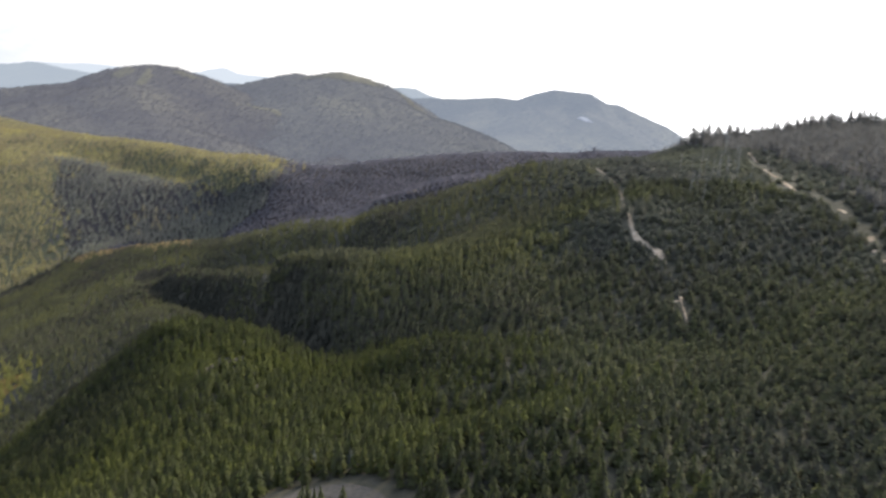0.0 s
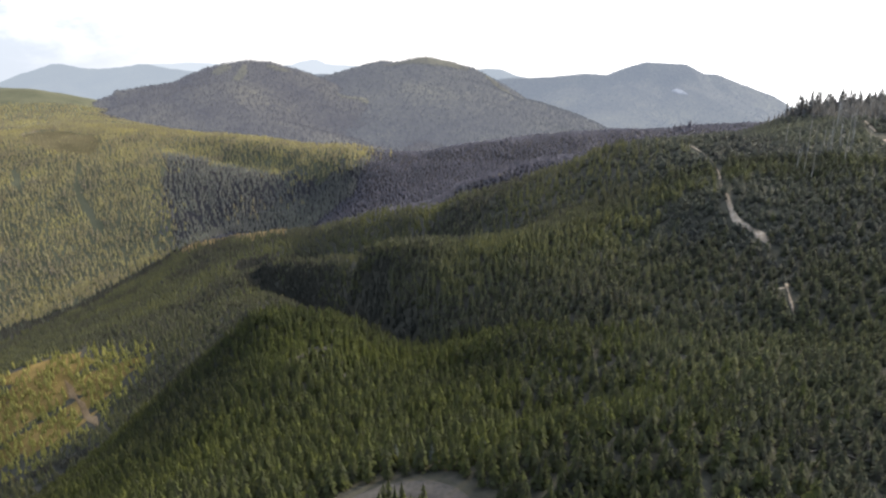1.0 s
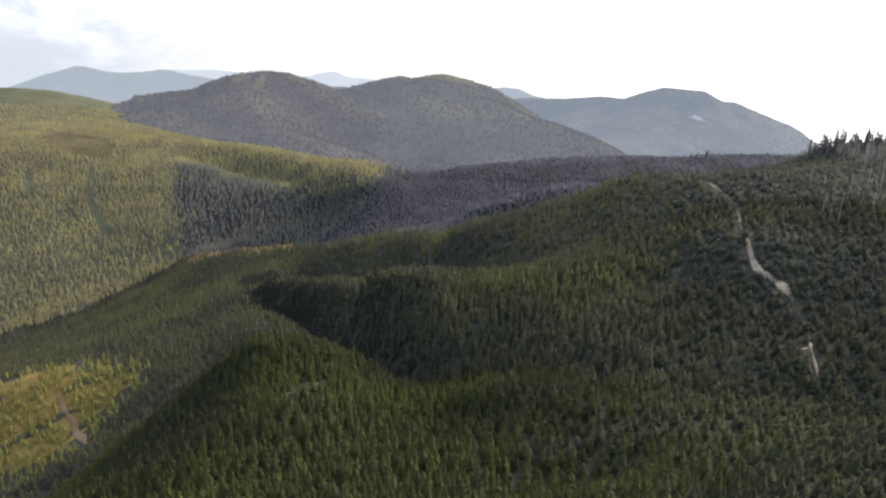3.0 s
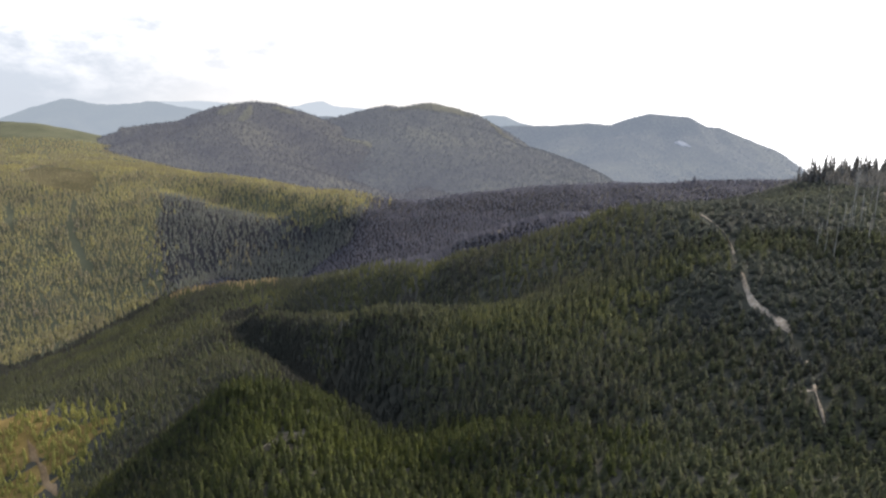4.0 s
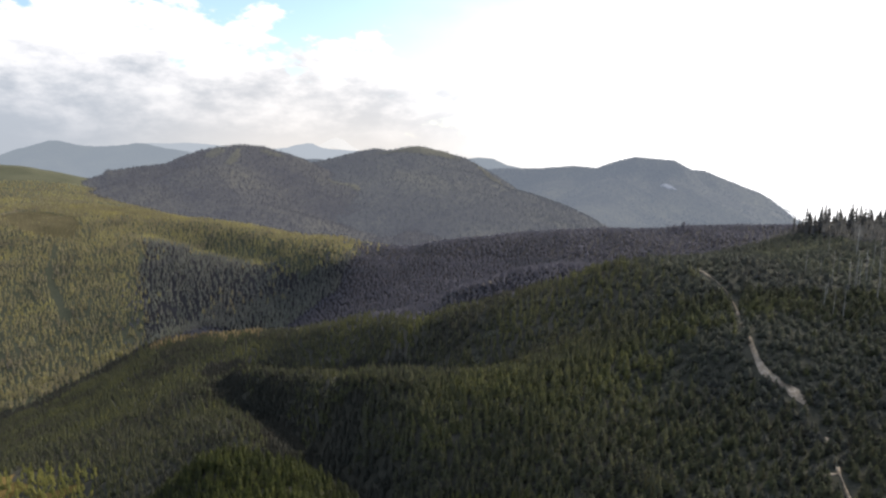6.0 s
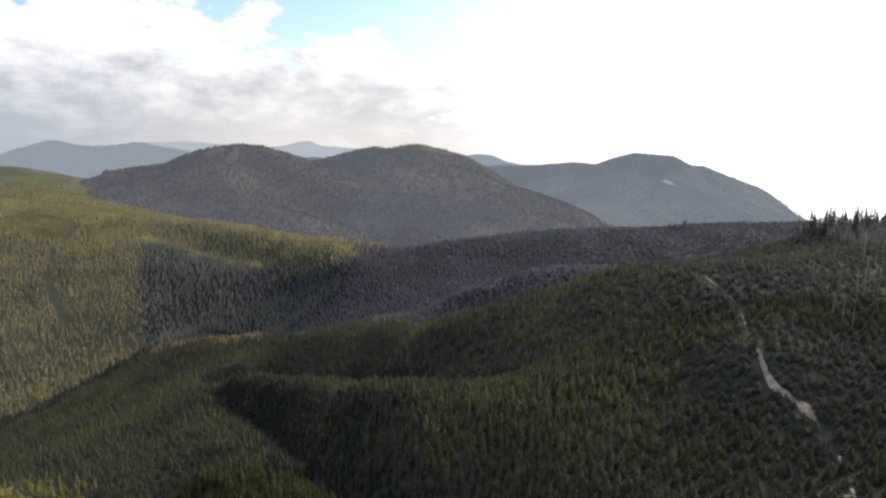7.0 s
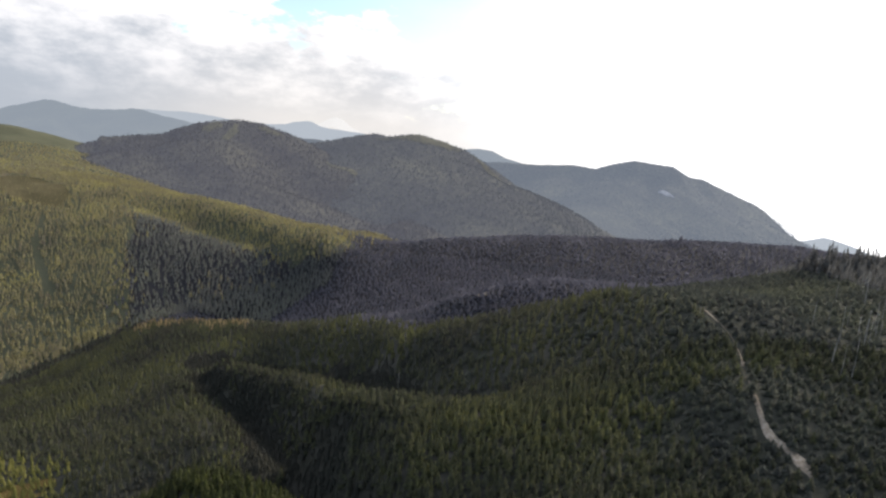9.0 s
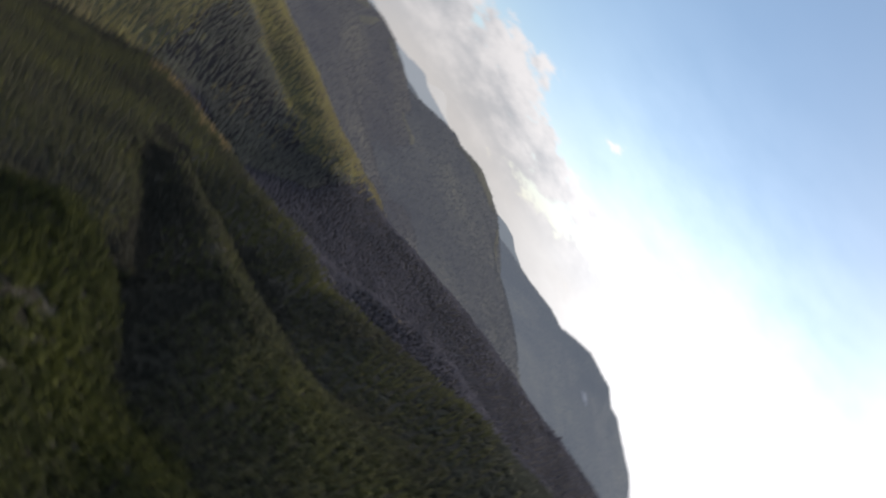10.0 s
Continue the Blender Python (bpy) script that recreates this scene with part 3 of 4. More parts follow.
# ---- forest ----
HAIRPIN = [(-40, -190), (-36, -90), (-33, -20), (-30, 20), (-25, 48), (-19, 60), (-12, 64), (-4, 61), (2, 48), (8, 22), (14, -15), (24, -80), (42, -190)]
TRACK = [(116, 301), (112, 288), (112, 272), (113, 256), (110, 240), (105, 225), (101, 212), (99, 204), (98, 196), (99, 191), (101, 184), (102, 176), (101, 166), (95, 151), (91, 141), (88, 131)]
TRACK_FORK = [(93, 146), (89, 147), (86, 151)]
GRASS_EDGE = [(-290, 314), (-277, 317), (-256, 319), (-245, 324), (-232, 329)]
DIRT_SPUR = [(-231, 308), (-222, 298), (-202, 279), (-188, 262)]
SEAMS = [[(-526, 864), (-485, 777), (-451, 736), (-415, 690)], [(-623, 868), (-596, 830), (-568, 791)], [(-395, 830), (-350, 750), (-307, 680)]]
LANDING = [(-722, 1046), (-719, 1062), (-713, 1078)]
CREEK = flat(CREEK_BED)
SKID = [(200, 290), (190, 265), (183, 237), (175, 219), (180, 209), (179, 191), (173, 175), (164, 153), (155, 130)]


def tree_proto(levels, boughs, rng, wide=0.19):
    """Corners and triangles of a conifer one unit high: whorls of drooping boughs up to a thin tip."""
    v, f = [], []
    for k in range(levels):
        z0 = 0.05 + 0.80 * (k / levels) ** 0.95
        rad = wide * (1 - z0) ** 1.05 + 0.012
        spin = rng.uniform(0, 6.28)
        for s in range(boughs):
            a = spin + 2 * math.pi * (s + rng.uniform(-0.2, 0.2)) / boughs
            rr, half = rad * rng.uniform(0.75, 1.25), 2.1 / boughs
            b = len(v)
            v.append((0, 0, z0 + 1.05 / levels * rng.uniform(0.8, 1.2)))
            for side in (-1, 1):
                v.append((rr * math.cos(a + side * half), rr * math.sin(a + side * half), z0 + rng.uniform(-0.05, 0.05)))
            f.append((b, b + 1, b + 2))
    b = len(v)
    v += [(0, 0, 1.0), (0.026, 0.0, 0.78), (-0.013, 0.022, 0.78), (-0.013, -0.022, 0.78)]
    f += [(b, b + 1, b + 2), (b, b + 2, b + 3), (b, b + 3, b + 1)]
    return np.array(v), np.array(f)


def scatter(spacing, rmin, rmax, azmin, azmax, rng):
    """Places on a jittered fan: even spacing over the ground."""
    pts = []
    r = rmin
    while r < rmax:
        n = max(1, int(r * radians(azmax - azmin) / spacing))
        a = np.radians(azmin + (np.arange(n) + rng.random(n)) * (azmax - azmin) / n)
        q = r + (rng.random(n) - 0.5) * spacing * 1.3
        pts.append(np.stack([OX + q * np.sin(a), OY + q * np.cos(a)], -1))
        r += spacing
    return np.concatenate(pts)


def inside(x, y, cx, cy, rx, ry, turn=0.0):
    c, s = math.cos(radians(turn)), math.sin(radians(turn))
    u, v = (x - cx) * c + (y - cy) * s, -(x - cx) * s + (y - cy) * c
    return (u / rx) ** 2 + (v / ry) ** 2


def open_ground(x, y):
    """True where no trees stand."""
    w = 1 + 0.35 * wave(x, y, 9, 77)
    gone = along(x, y, HAIRPIN)[0] < 5.2
    gone |= along(x, y, TRACK)[0] < 1.3 * (0.6 + 1.2 * wave(x, y, 13, 78))
    gone |= along(x, y, SKID)[0] < 2.6 * (0.7 + 1.1 * wave(x, y, 11, 79))
    gone |= (along(x, y, GRASS_EDGE)[0] < 6 * w) & (wave(x, y, 7, 81) < 0.3)
    gone |= along(x, y, DIRT_SPUR)[0] < 3.4 * w
    gone |= (inside(x, y, -50, 166, 9, 14, 20) < w * 0.9) & (wave(x, y, 5, 82) < 0.25)
    gone |= along(x, y, LANDING)[0] < 7
    for line in SEAMS:
        gone |= along(x, y, line)[0] < 3.6 + 2 * wave(x, y, 14, 84)
    gone |= inside(x, y, -288, 610, 12, 6, 20) < w
    return gone


CUT_CORNERS = [(-718, 1030), (-700, 1075), (-590, 1015), (-532, 945), (-530, 900), (-606, 922)]


def clearcut(x, y):
    """True inside the straight-edged old clearcut on the hillside."""
    hit = np.ones(np.shape(x), bool)
    for (x0, y0), (x1, y1) in zip(CUT_CORNERS, CUT_CORNERS[1:] + CUT_CORNERS[:1]):
        hit &= (x1 - x0) * (y - y0) - (y1 - y0) * (x - x0) < 0
    return hit


def plant(name, label, pts, heights, protos, mat, rng, width=1.0, kind="stuff"):
    n = len(pts)
    z = land(pts[:, 0], pts[:, 1])
    pick = rng.integers(0, len(protos), n)
    V, F, base = [], [], 0
    for k, (pv, pf) in enumerate(protos):
        m = np.where(pick == k)[0]
        if not len(m):
            continue
        a = rng.random(len(m)) * 6.28
        h = heights[m]
        w = h * width * rng.uniform(0.85, 1.25, len(m))
        c, s = np.cos(a), np.sin(a)
        lean = rng.normal(0, 0.025, (len(m), 2))
        X = pv[None, :, 0] * (w * c)[:, None] - pv[None, :, 1] * (w * s)[:, None] + (lean[:, :1] * h[:, None]) * pv[None, :, 2] + pts[m, 0][:, None]
        Y = pv[None, :, 0] * (w * s)[:, None] + pv[None, :, 1] * (w * c)[:, None] + (lean[:, 1:] * h[:, None]) * pv[None, :, 2] + pts[m, 1][:, None]
        Z = pv[None, :, 2] * h[:, None] + z[m][:, None] - 0.1
        V.append(np.stack([X, Y, Z], -1).reshape(-1, 3))
        F.append((pf[None] + (np.arange(len(m)) * len(pv))[:, None, None] + base).reshape(-1, 3))
        base += len(m) * len(pv)
    ob = new(name, mesh_from(name, np.concatenate(V), np.concatenate(F), [mat]))
    return tagged(ob, label, "forest", kind=kind)


NEAR = [tree_proto(7, 5, RNG, 0.225) for _ in range(8)]
MID = [tree_proto(4, 4, RNG, 0.23) for _ in range(8)]
FAR = [tree_proto(3, 3, RNG, 0.21) for _ in range(6)]


def in_gully(x, y):
    """True in the bottoms of the small gullies, where dark thicket stands in for shade."""
    shady = np.zeros(np.shape(x), bool)
    for line, half in ((flat(DARK_GULLY), 15), (flat(KNOLL_DRAW), 5), (flat(SIDE_HOLLOW), 14), (flat(CREST_NOTCH), 5)):
        shady |= along(x, y, line)[0] < half * (0.6 + 0.75 * wave(x, y, 11, 91))
    return shady


def build_forest():
    # young plantation on the near knoll and spurs
    p = scatter(2.3, 75, 330, -52, 50, RNG)
    x, y = p.T
    right = x > 30 + 0.25 * (y - 60) + 22 * wave(x, y, 40, 5) + RNG.normal(0, 17, len(p))
    keep = ~open_ground(x, y)
    shady = in_gully(x, y)
    fore = y < np.interp(x, [-150, -90, -60, -40, -14, 8, 26, 44, 60], [300, 262, 240, 215, 190, 180, 165, 145, 128])
    q = p[keep & ~right & ~shady & ~fore]
    plant("spur_conifer_forest", "dark green conifers on the spur behind the knoll", q, RNG.uniform(4.4, 7.2, len(q)), NEAR, FOREST_VALLEY_HAZED, RNG)
    q = p[keep & ~right & ~shady & fore & ~((y > 185) & (x > 0.02 * y) & (RNG.random(len(p)) < 0.18))]
    plant("young_conifer_forest", "dense young green conifers covering the near knoll", q, RNG.uniform(4.4, 7.4, len(q)) + 0.6 * wave(q[:, 0], q[:, 1], 30, 8), NEAR, FOREST, RNG)
    q = p[keep & shady & (RNG.random(len(p)) < 0.9)]
    plant("gully_thicket", "purplish thicket along the gully bottoms, darkened to stand in for shade", q, RNG.uniform(2.6, 4.4, len(q)), NEAR, THICKET_SHADE, RNG, 1.5)
    front = fore & (y > 185) & (x > 0.02 * y) & ~right & (RNG.random(len(p)) < 0.18)
    high = right & (y + 0.3 * (x - 90) > 140 + 14 * wave(x, y, 26, 15) + RNG.normal(0, 9, len(p))) & (wave(x, y, 34, 44) + RNG.normal(0, 0.35, len(p)) < 0.1)
    east = right & (y > 150) & (x > np.interp(y, [q[1] for q in SKID[::-1]], [q[0] for q in SKID[::-1]]) + 8 + 4 * wave(x, y, 15, 33) + RNG.normal(0, 3, len(p)))
    k = keep & east & (RNG.random(len(p)) < 0.6)
    plant("ridge_slope_forest", "dark brown-green old conifers on the slope under the ridge", p[k], RNG.uniform(3.0, 7.5, k.sum()), NEAR, FOREST_OLD, RNG, 1.1)
    keep &= ~east
    q = p[keep & (high | front) & ~shady]
    plant("heath_slope", "pale purple-grey heath and brush high on the slope", q, RNG.uniform(1.6, 3.4, len(q)), NEAR, HEATH, RNG, 2.3)
    q = p[keep & right & ~high & ~shady]
    plant("brushy_conifer_slope", "grey-olive brush and short conifers on the shaded slope", q, RNG.uniform(2.8, 5.0, len(q)), NEAR, BRUSH, RNG, 1.5)
    # dense growth on the steep banks of the dark gully
    b = scatter(2.0, 290, 560, -30, 4, RNG)
    b = b[(along(b[:, 0], b[:, 1], flat(DARK_GULLY))[0] < 19 + RNG.normal(0, 4, len(b))) | (along(b[:, 0], b[:, 1], flat(SIDE_HOLLOW))[0] < 9 + RNG.normal(0, 3, len(b)))]
    plant("gully_bank_thicket", "purplish thicket on the steep banks of the gully, darkened as in shade", b, RNG.uniform(2.2, 4.2, len(b)), MID, THICKET_SHADE, RNG, 1.3)
    # the knoll's back
    p = np.concatenate([scatter(2.3, 3, 75, -180, 180, RNG), scatter(5.5, 75, 210, 50, 308, RNG)])
    p = p[~open_ground(p[:, 0], p[:, 1])]
    plant("knoll_conifer_forest", "young green conifers on the back of the knoll", p, RNG.uniform(3.8, 6.3, len(p)), MID, FOREST, RNG)
    # valley and spurs
    p = scatter(3.1, 330, 760, -50, 48, RNG)
    x, y = p.T
    crown = (x > 205) & (y < 425)
    keep = ~open_ground(x, y)
    jx, jy = x + RNG.normal(0, 6, len(p)), y + RNG.normal(0, 6, len(p))
    warm = hillside(jx, jy)
    old = shaded(jx, jy)
    # the creek strip imitates shadow at the hillside's foot
    shady = (in_gully(x, y) & ~warm) | (along(x, y, CREEK)[0] < 13 + 6 * wave(x, y, 14, 92))
    warm &= ~shady
    # sunlit crest of the creek bank, coloured amber
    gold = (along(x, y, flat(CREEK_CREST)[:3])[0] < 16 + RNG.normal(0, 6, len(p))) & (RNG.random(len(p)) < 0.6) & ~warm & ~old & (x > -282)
    high = (x > 0.31 * y + RNG.normal(0, 9, len(p))) & ~crown & ~old & (wave(x, y, 40, 44) + RNG.normal(0, 0.3, len(p)) < 0.25)
    high |= (x > 105 + RNG.normal(0, 8, len(p))) & (x > 0.24 * y) & ~crown & ~old
    high |= (x > 0.05 * y) & ~crown & ~old & (RNG.random(len(p)) < 0.2)
    high &= ~warm
    plant("heath_crest", "pale heath and brush over the crest of the slope", p[keep & high], RNG.uniform(1.8, 3.6, (keep & high).sum()), MID, HEATH, RNG, 2.8)
    # sun patch round the bench, coloured gold
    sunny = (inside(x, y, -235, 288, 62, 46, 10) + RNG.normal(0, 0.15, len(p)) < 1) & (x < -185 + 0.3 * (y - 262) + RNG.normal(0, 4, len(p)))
    thin = np.where(wave(x, y, 16, 83) < 0, 0.7, 0.95)
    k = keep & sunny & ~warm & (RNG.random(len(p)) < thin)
    plant("sunlit_conifer_stand", "young conifers round the grass bench, sunlight in their yellow-green", p[k], RNG.uniform(3.6, 6.2, k.sum()), MID, FOREST_SUN_GOLD, RNG)
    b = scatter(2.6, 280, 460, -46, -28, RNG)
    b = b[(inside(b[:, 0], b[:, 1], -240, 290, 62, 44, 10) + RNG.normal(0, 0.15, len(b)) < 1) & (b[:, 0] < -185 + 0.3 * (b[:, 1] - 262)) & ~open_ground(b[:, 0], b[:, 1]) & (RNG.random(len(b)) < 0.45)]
    plant("golden_saplings", "low saplings among the grass of the bench, sunlight in their golden green", b, RNG.uniform(1.6, 3.4, len(b)), MID, FOREST_SUN_GOLD, RNG, 1.3)
    green = keep & ~warm & ~old & ~crown & ~shady & ~high & ~gold & ~sunny
    plant("creek_bank_conifers", "conifers along the creek bank, low sunlight in their golden colour", p[keep & gold], RNG.uniform(4.2, 7.0, (keep & gold).sum()), MID, FOREST_SUN_AMBER, RNG)
    plant("valley_conifer_forest", "dark green conifers on the spurs above the creek", p[green], RNG.uniform(3.8, 6.4, green.sum()), MID, FOREST_VALLEY_HAZED, RNG)
    k = keep & shady & ~old & ~crown & ~high
    plant("hollow_thicket", "thicket in the hollows and along the creek, dark to stand in for shade", p[k], RNG.uniform(3.0, 5.0, k.sum()), MID, THICKET_SHADE, RNG, 1.5)
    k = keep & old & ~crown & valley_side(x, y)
    plant("valley_side_forest", "conifers on the far side of the spur, shade in their grey-green", p[k], RNG.uniform(4.6, 7.6, k.sum()), MID, FOREST_SHADED, RNG)
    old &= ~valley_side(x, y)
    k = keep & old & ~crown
    plant("shaded_conifer_forest", "conifers in the hollow below the long ridge, haze and shade in their colour", p[k], RNG.uniform(2.8, 4.2, k.sum()), FAR, FOREST_HAZED, RNG, 1.9)
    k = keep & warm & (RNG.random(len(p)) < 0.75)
    plant("creek_conifer_forest", "conifers at the foot of the far hillside, sunlight in their colour", p[k], RNG.uniform(5.2, 8.6, k.sum()), MID, FOREST_SUNLIT, RNG)
    plant("ridge_old_forest", "dark old conifers massed behind the ridge crest", p[crown], RNG.uniform(3, 9, crown.sum()), MID, FOREST_OLD, RNG, 0.8)
    b = np.stack([RNG.uniform(-255, -165, 26), RNG.uniform(672, 690, 26) + RNG.normal(0, 14, 26)], -1)
    c = np.stack([RNG.uniform(-175, -105, 16), RNG.uniform(695, 712, 16) + RNG.normal(0, 12, 16)], -1)
    b = np.concatenate([b, c])
    plant("valley_floor_trees", "paler broad-crowned trees along the valley bottom", b, RNG.uniform(6, 10, len(b)), MID, FOREST_SUNLIT, RNG, 1.1)
    # far hillside and ridge
    p = scatter(4.9, 760, 1400, -48, 46, RNG)
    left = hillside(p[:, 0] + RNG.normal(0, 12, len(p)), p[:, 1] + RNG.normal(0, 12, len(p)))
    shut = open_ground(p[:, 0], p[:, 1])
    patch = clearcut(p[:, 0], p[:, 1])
    plant("hillside_conifer_forest", "conifers over the broad hillside, sunlight in their yellow-green", p[left & ~patch & ~shut], RNG.uniform(5, 8.5, (left & ~patch & ~shut).sum()), FAR, FOREST_SUNLIT, RNG, 1.0)
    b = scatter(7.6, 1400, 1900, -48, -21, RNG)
    plant("upland_conifer_forest", "olive conifers over the rolling upland", b, RNG.uniform(3.5, 6, len(b)), FAR, FOREST_SUNLIT, RNG, 1.9)
    k = patch & (RNG.random(len(p)) < 0.7)
    plant("clearcut_saplings", "low olive saplings filling the old clearcut", p[k], RNG.uniform(1.2, 2.6, k.sum()), FAR, FOREST_SUNLIT, RNG, 1.6)
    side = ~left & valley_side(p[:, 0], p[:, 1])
    plant("spur_side_forest", "conifers high on the far side of the spur, shade in their grey-green", p[side], RNG.uniform(5, 8, side.sum()), FAR, FOREST_SHADED, RNG, 1.1)
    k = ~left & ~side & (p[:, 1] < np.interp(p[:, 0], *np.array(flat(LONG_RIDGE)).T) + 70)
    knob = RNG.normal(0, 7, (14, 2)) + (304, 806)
    plant("knob_conifers", "clump of taller conifers on the crest of the long ridge", knob, RNG.uniform(6, 11, 14), MID, FOREST_HAZED, RNG)
    plant("ridge_conifer_forest", "conifers over the long low ridge, haze and shade in their colour", p[k], RNG.uniform(2.8, 4.4, k.sum()), FAR, FOREST_HAZED, RNG, 2.4)

build_forest()


def hill_trees(name, label, spines, base, relief, seed, mat, count, size, sharp=30.0, depth=0.0):
    """Trees along the crest of a hill, so that its skyline is uneven, or down its face to a depth."""
    line = np.array(spines[0][0], float)
    run = np.concatenate([[0], np.cumsum(np.hypot(*np.diff(line[:, :2], axis=0).T))])
    t = RNG.random(count) * run[-1]
    x = np.interp(t, run, line[:, 0]) + RNG.normal(0, 14, count)
    y = np.interp(t, run, line[:, 1]) + RNG.normal(0, 22, count) - depth * RNG.random(count)
    for cut in HILL_CUTS_AND_LIT:
        k = (inside(x, y, *cut) > 0.9) | (RNG.random(len(x)) < 0.35)
        x, y = x[k], y[k]
    count = len(x)
    z = range_height(x, y, spines, base, relief, seed, sharp)
    h = size * RNG.uniform(0.5, 1.3, count)
    pv, pf = FAR[0]
    V = np.stack([pv[None, :, k] * h[:, None] * (1.5 if k < 2 else 1) + p[:, None] for k, p in enumerate((x, y, z - 0.15 * h))], -1)
    F = pf[None] + (np.arange(count) * len(pv))[:, None, None]
    tagged(new(name, mesh_from(name, V.reshape(-1, 3), F.reshape(-1, 3), [mat])), label, "forest", kind="stuff")


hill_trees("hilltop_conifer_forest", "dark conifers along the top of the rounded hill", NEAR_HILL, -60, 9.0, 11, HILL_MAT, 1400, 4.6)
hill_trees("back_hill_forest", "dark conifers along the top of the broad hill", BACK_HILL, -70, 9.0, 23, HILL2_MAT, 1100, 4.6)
# Hill needles carry the hills' haze as emission.
HILL_WOOD = material("hazed_hill_needles", [(0.009, 0.010, 0.005), (0.024, 0.022, 0.011), (0.044, 0.040, 0.018)], island=0.4, translucent=0.3, haze_glow=0.16, haze_colour=(0.135, 0.134, 0.158))
BACK_WOOD = material("hazed_far_hill_needles", [(0.010, 0.011, 0.006), (0.025, 0.025, 0.013), (0.049, 0.047, 0.023)], island=0.4, translucent=0.3, haze_glow=0.18, haze_colour=(0.136, 0.140, 0.162))
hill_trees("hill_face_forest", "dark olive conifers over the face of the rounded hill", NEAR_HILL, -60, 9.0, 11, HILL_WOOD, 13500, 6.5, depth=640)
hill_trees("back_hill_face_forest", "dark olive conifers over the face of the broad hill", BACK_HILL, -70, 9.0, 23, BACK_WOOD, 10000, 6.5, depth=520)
# Same emitted haze for the mountain's trees.
MOUNT_WOOD = material("hazed_mountain_needles", MT, island=0.4, translucent=0.3, haze_glow=0.33, haze_colour=(0.138, 0.153, 0.177))
hill_trees("mountain_face_forest", "conifers over the face of the long mountain, blue-grey with emitted haze", MOUNTAIN, -230, 14.0, 37, MOUNT_WOOD, 12000, 5.0, 6.0, depth=520)
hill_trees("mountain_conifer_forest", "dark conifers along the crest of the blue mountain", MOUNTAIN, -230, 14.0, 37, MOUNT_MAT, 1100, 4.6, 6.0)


# ---- road, tracks and clearings ----
def smooth_line(line, step):
    """Points at even steps along a rounded line."""
    p = np.array(line, float)
    for _ in range(3):
        q = np.empty((2 * len(p) - 2, 2))
        q[0::2], q[1::2] = 0.75 * p[:-1] + 0.25 * p[1:], 0.25 * p[:-1] + 0.75 * p[1:]
        p = np.concatenate([p[:1], q, p[-1:]])
    run = np.concatenate([[0], np.cumsum(np.hypot(*np.diff(p, axis=0).T))])
    t = np.arange(0, run[-1], step)
    return np.stack([np.interp(t, run, p[:, 0]), np.interp(t, run, p[:, 1])], -1)


def build_strip(name, label, line, half, mat, lift=0.25, ragged=0.0, seed=0, across=7, broken=0.0):
    p = smooth_line(line, 1.0)
    d = np.gradient(p, axis=0)
    d /= np.hypot(d[:, 0], d[:, 1])[:, None]
    side = np.stack([-d[:, 1], d[:, 0]], -1)
    w = np.linspace(-1, 1, across)
    half = np.interp(np.linspace(0, 1, len(p)), np.linspace(0, 1, len(half)), half)[:, None]
    wide = half * (1 + ragged * np.stack([wave(p[:, 0] + 50 * k, p[:, 1], 6, seed) for k in (0, 1)], -1))
    off = np.where(w[None] < 0, w[None] * wide[:, :1], w[None] * wide[:, 1:])
    x, y = p[:, :1] + side[:, :1] * off, p[:, 1:] + side[:, 1:] * off
    z = land(x, y) + lift * (1 - 0.9 * np.abs(w[None]) ** 4) + 0.06 * wave(x, y, 1.7, seed + 1) - broken * np.clip(2 * wave(x, y, 7, seed + 2), 0, 1)
    verts = np.stack([x, y, z], -1).reshape(-1, 3)
    ob = new(name, mesh_from(name, verts, grid_faces(len(p), across)[:, ::-1], [mat], True))
    return tagged(ob, label, "road", kind="structure")


def build_clearing(name, label, cx, cy, rx, ry, turn, mat, lift=0.3, seed=0):
    """A draped patch of open ground with an uneven rim."""
    t, u = np.meshgrid(np.linspace(0.02, 1, 14), np.linspace(0, 2 * np.pi, 49)[:-1], indexing="ij")
    rim = 1 + 0.28 * wave(np.cos(u) * 2 + seed, np.sin(u) * 2, 1.0, seed)
    a, b = rx * t * rim * np.cos(u), ry * t * rim * np.sin(u)
    c, s = math.cos(radians(turn)), math.sin(radians(turn))
    x, y = cx + a * c - b * s, cy + a * s + b * c
    z = land(x, y) + lift * (1 - t**6) + 0.1 * wave(x, y, 2.5, seed)
    ob = new(name, mesh_from(name, np.stack([x, y, z], -1).reshape(-1, 3), grid_faces(14, 48, wrap=True), [mat], True))
    return tagged(ob, label, "clearing", kind="structure")


build_strip("road", "pale grey gravel forest road turning in a hairpin", HAIRPIN, (2.3, 2.3), GRAVEL, 0.35)
build_strip("track_1", "eroded pale dirt track climbing the brushy slope", TRACK, (0.4, 0.8, 0.4, 0.1, 0.1, 0.4, 0.6, 0.4, 1.0, 1.6, 0.9, 0.5, 0.4, 0.2), DIRT, 0.3, 0.95, 4, broken=0.8)
build_strip("track_2", "broad bare dirt skid road across the slope", SKID, (0.3, 1.0, 0.5, 1.2, 1.7, 1.6, 2.0, 1.4), DIRT, 0.3, 0.95, 9, broken=1.0)
build_strip("track_5", "short pale fork of the dirt track", TRACK_FORK, (0.3, 0.5, 0.3), DIRT, 0.3, 0.9, 6)
build_strip("clearing_1", "sunlit dry grass bench in the valley", GRASS_EDGE, (5.5, 5.5), GRASS, 0.3, 0.6, 3)
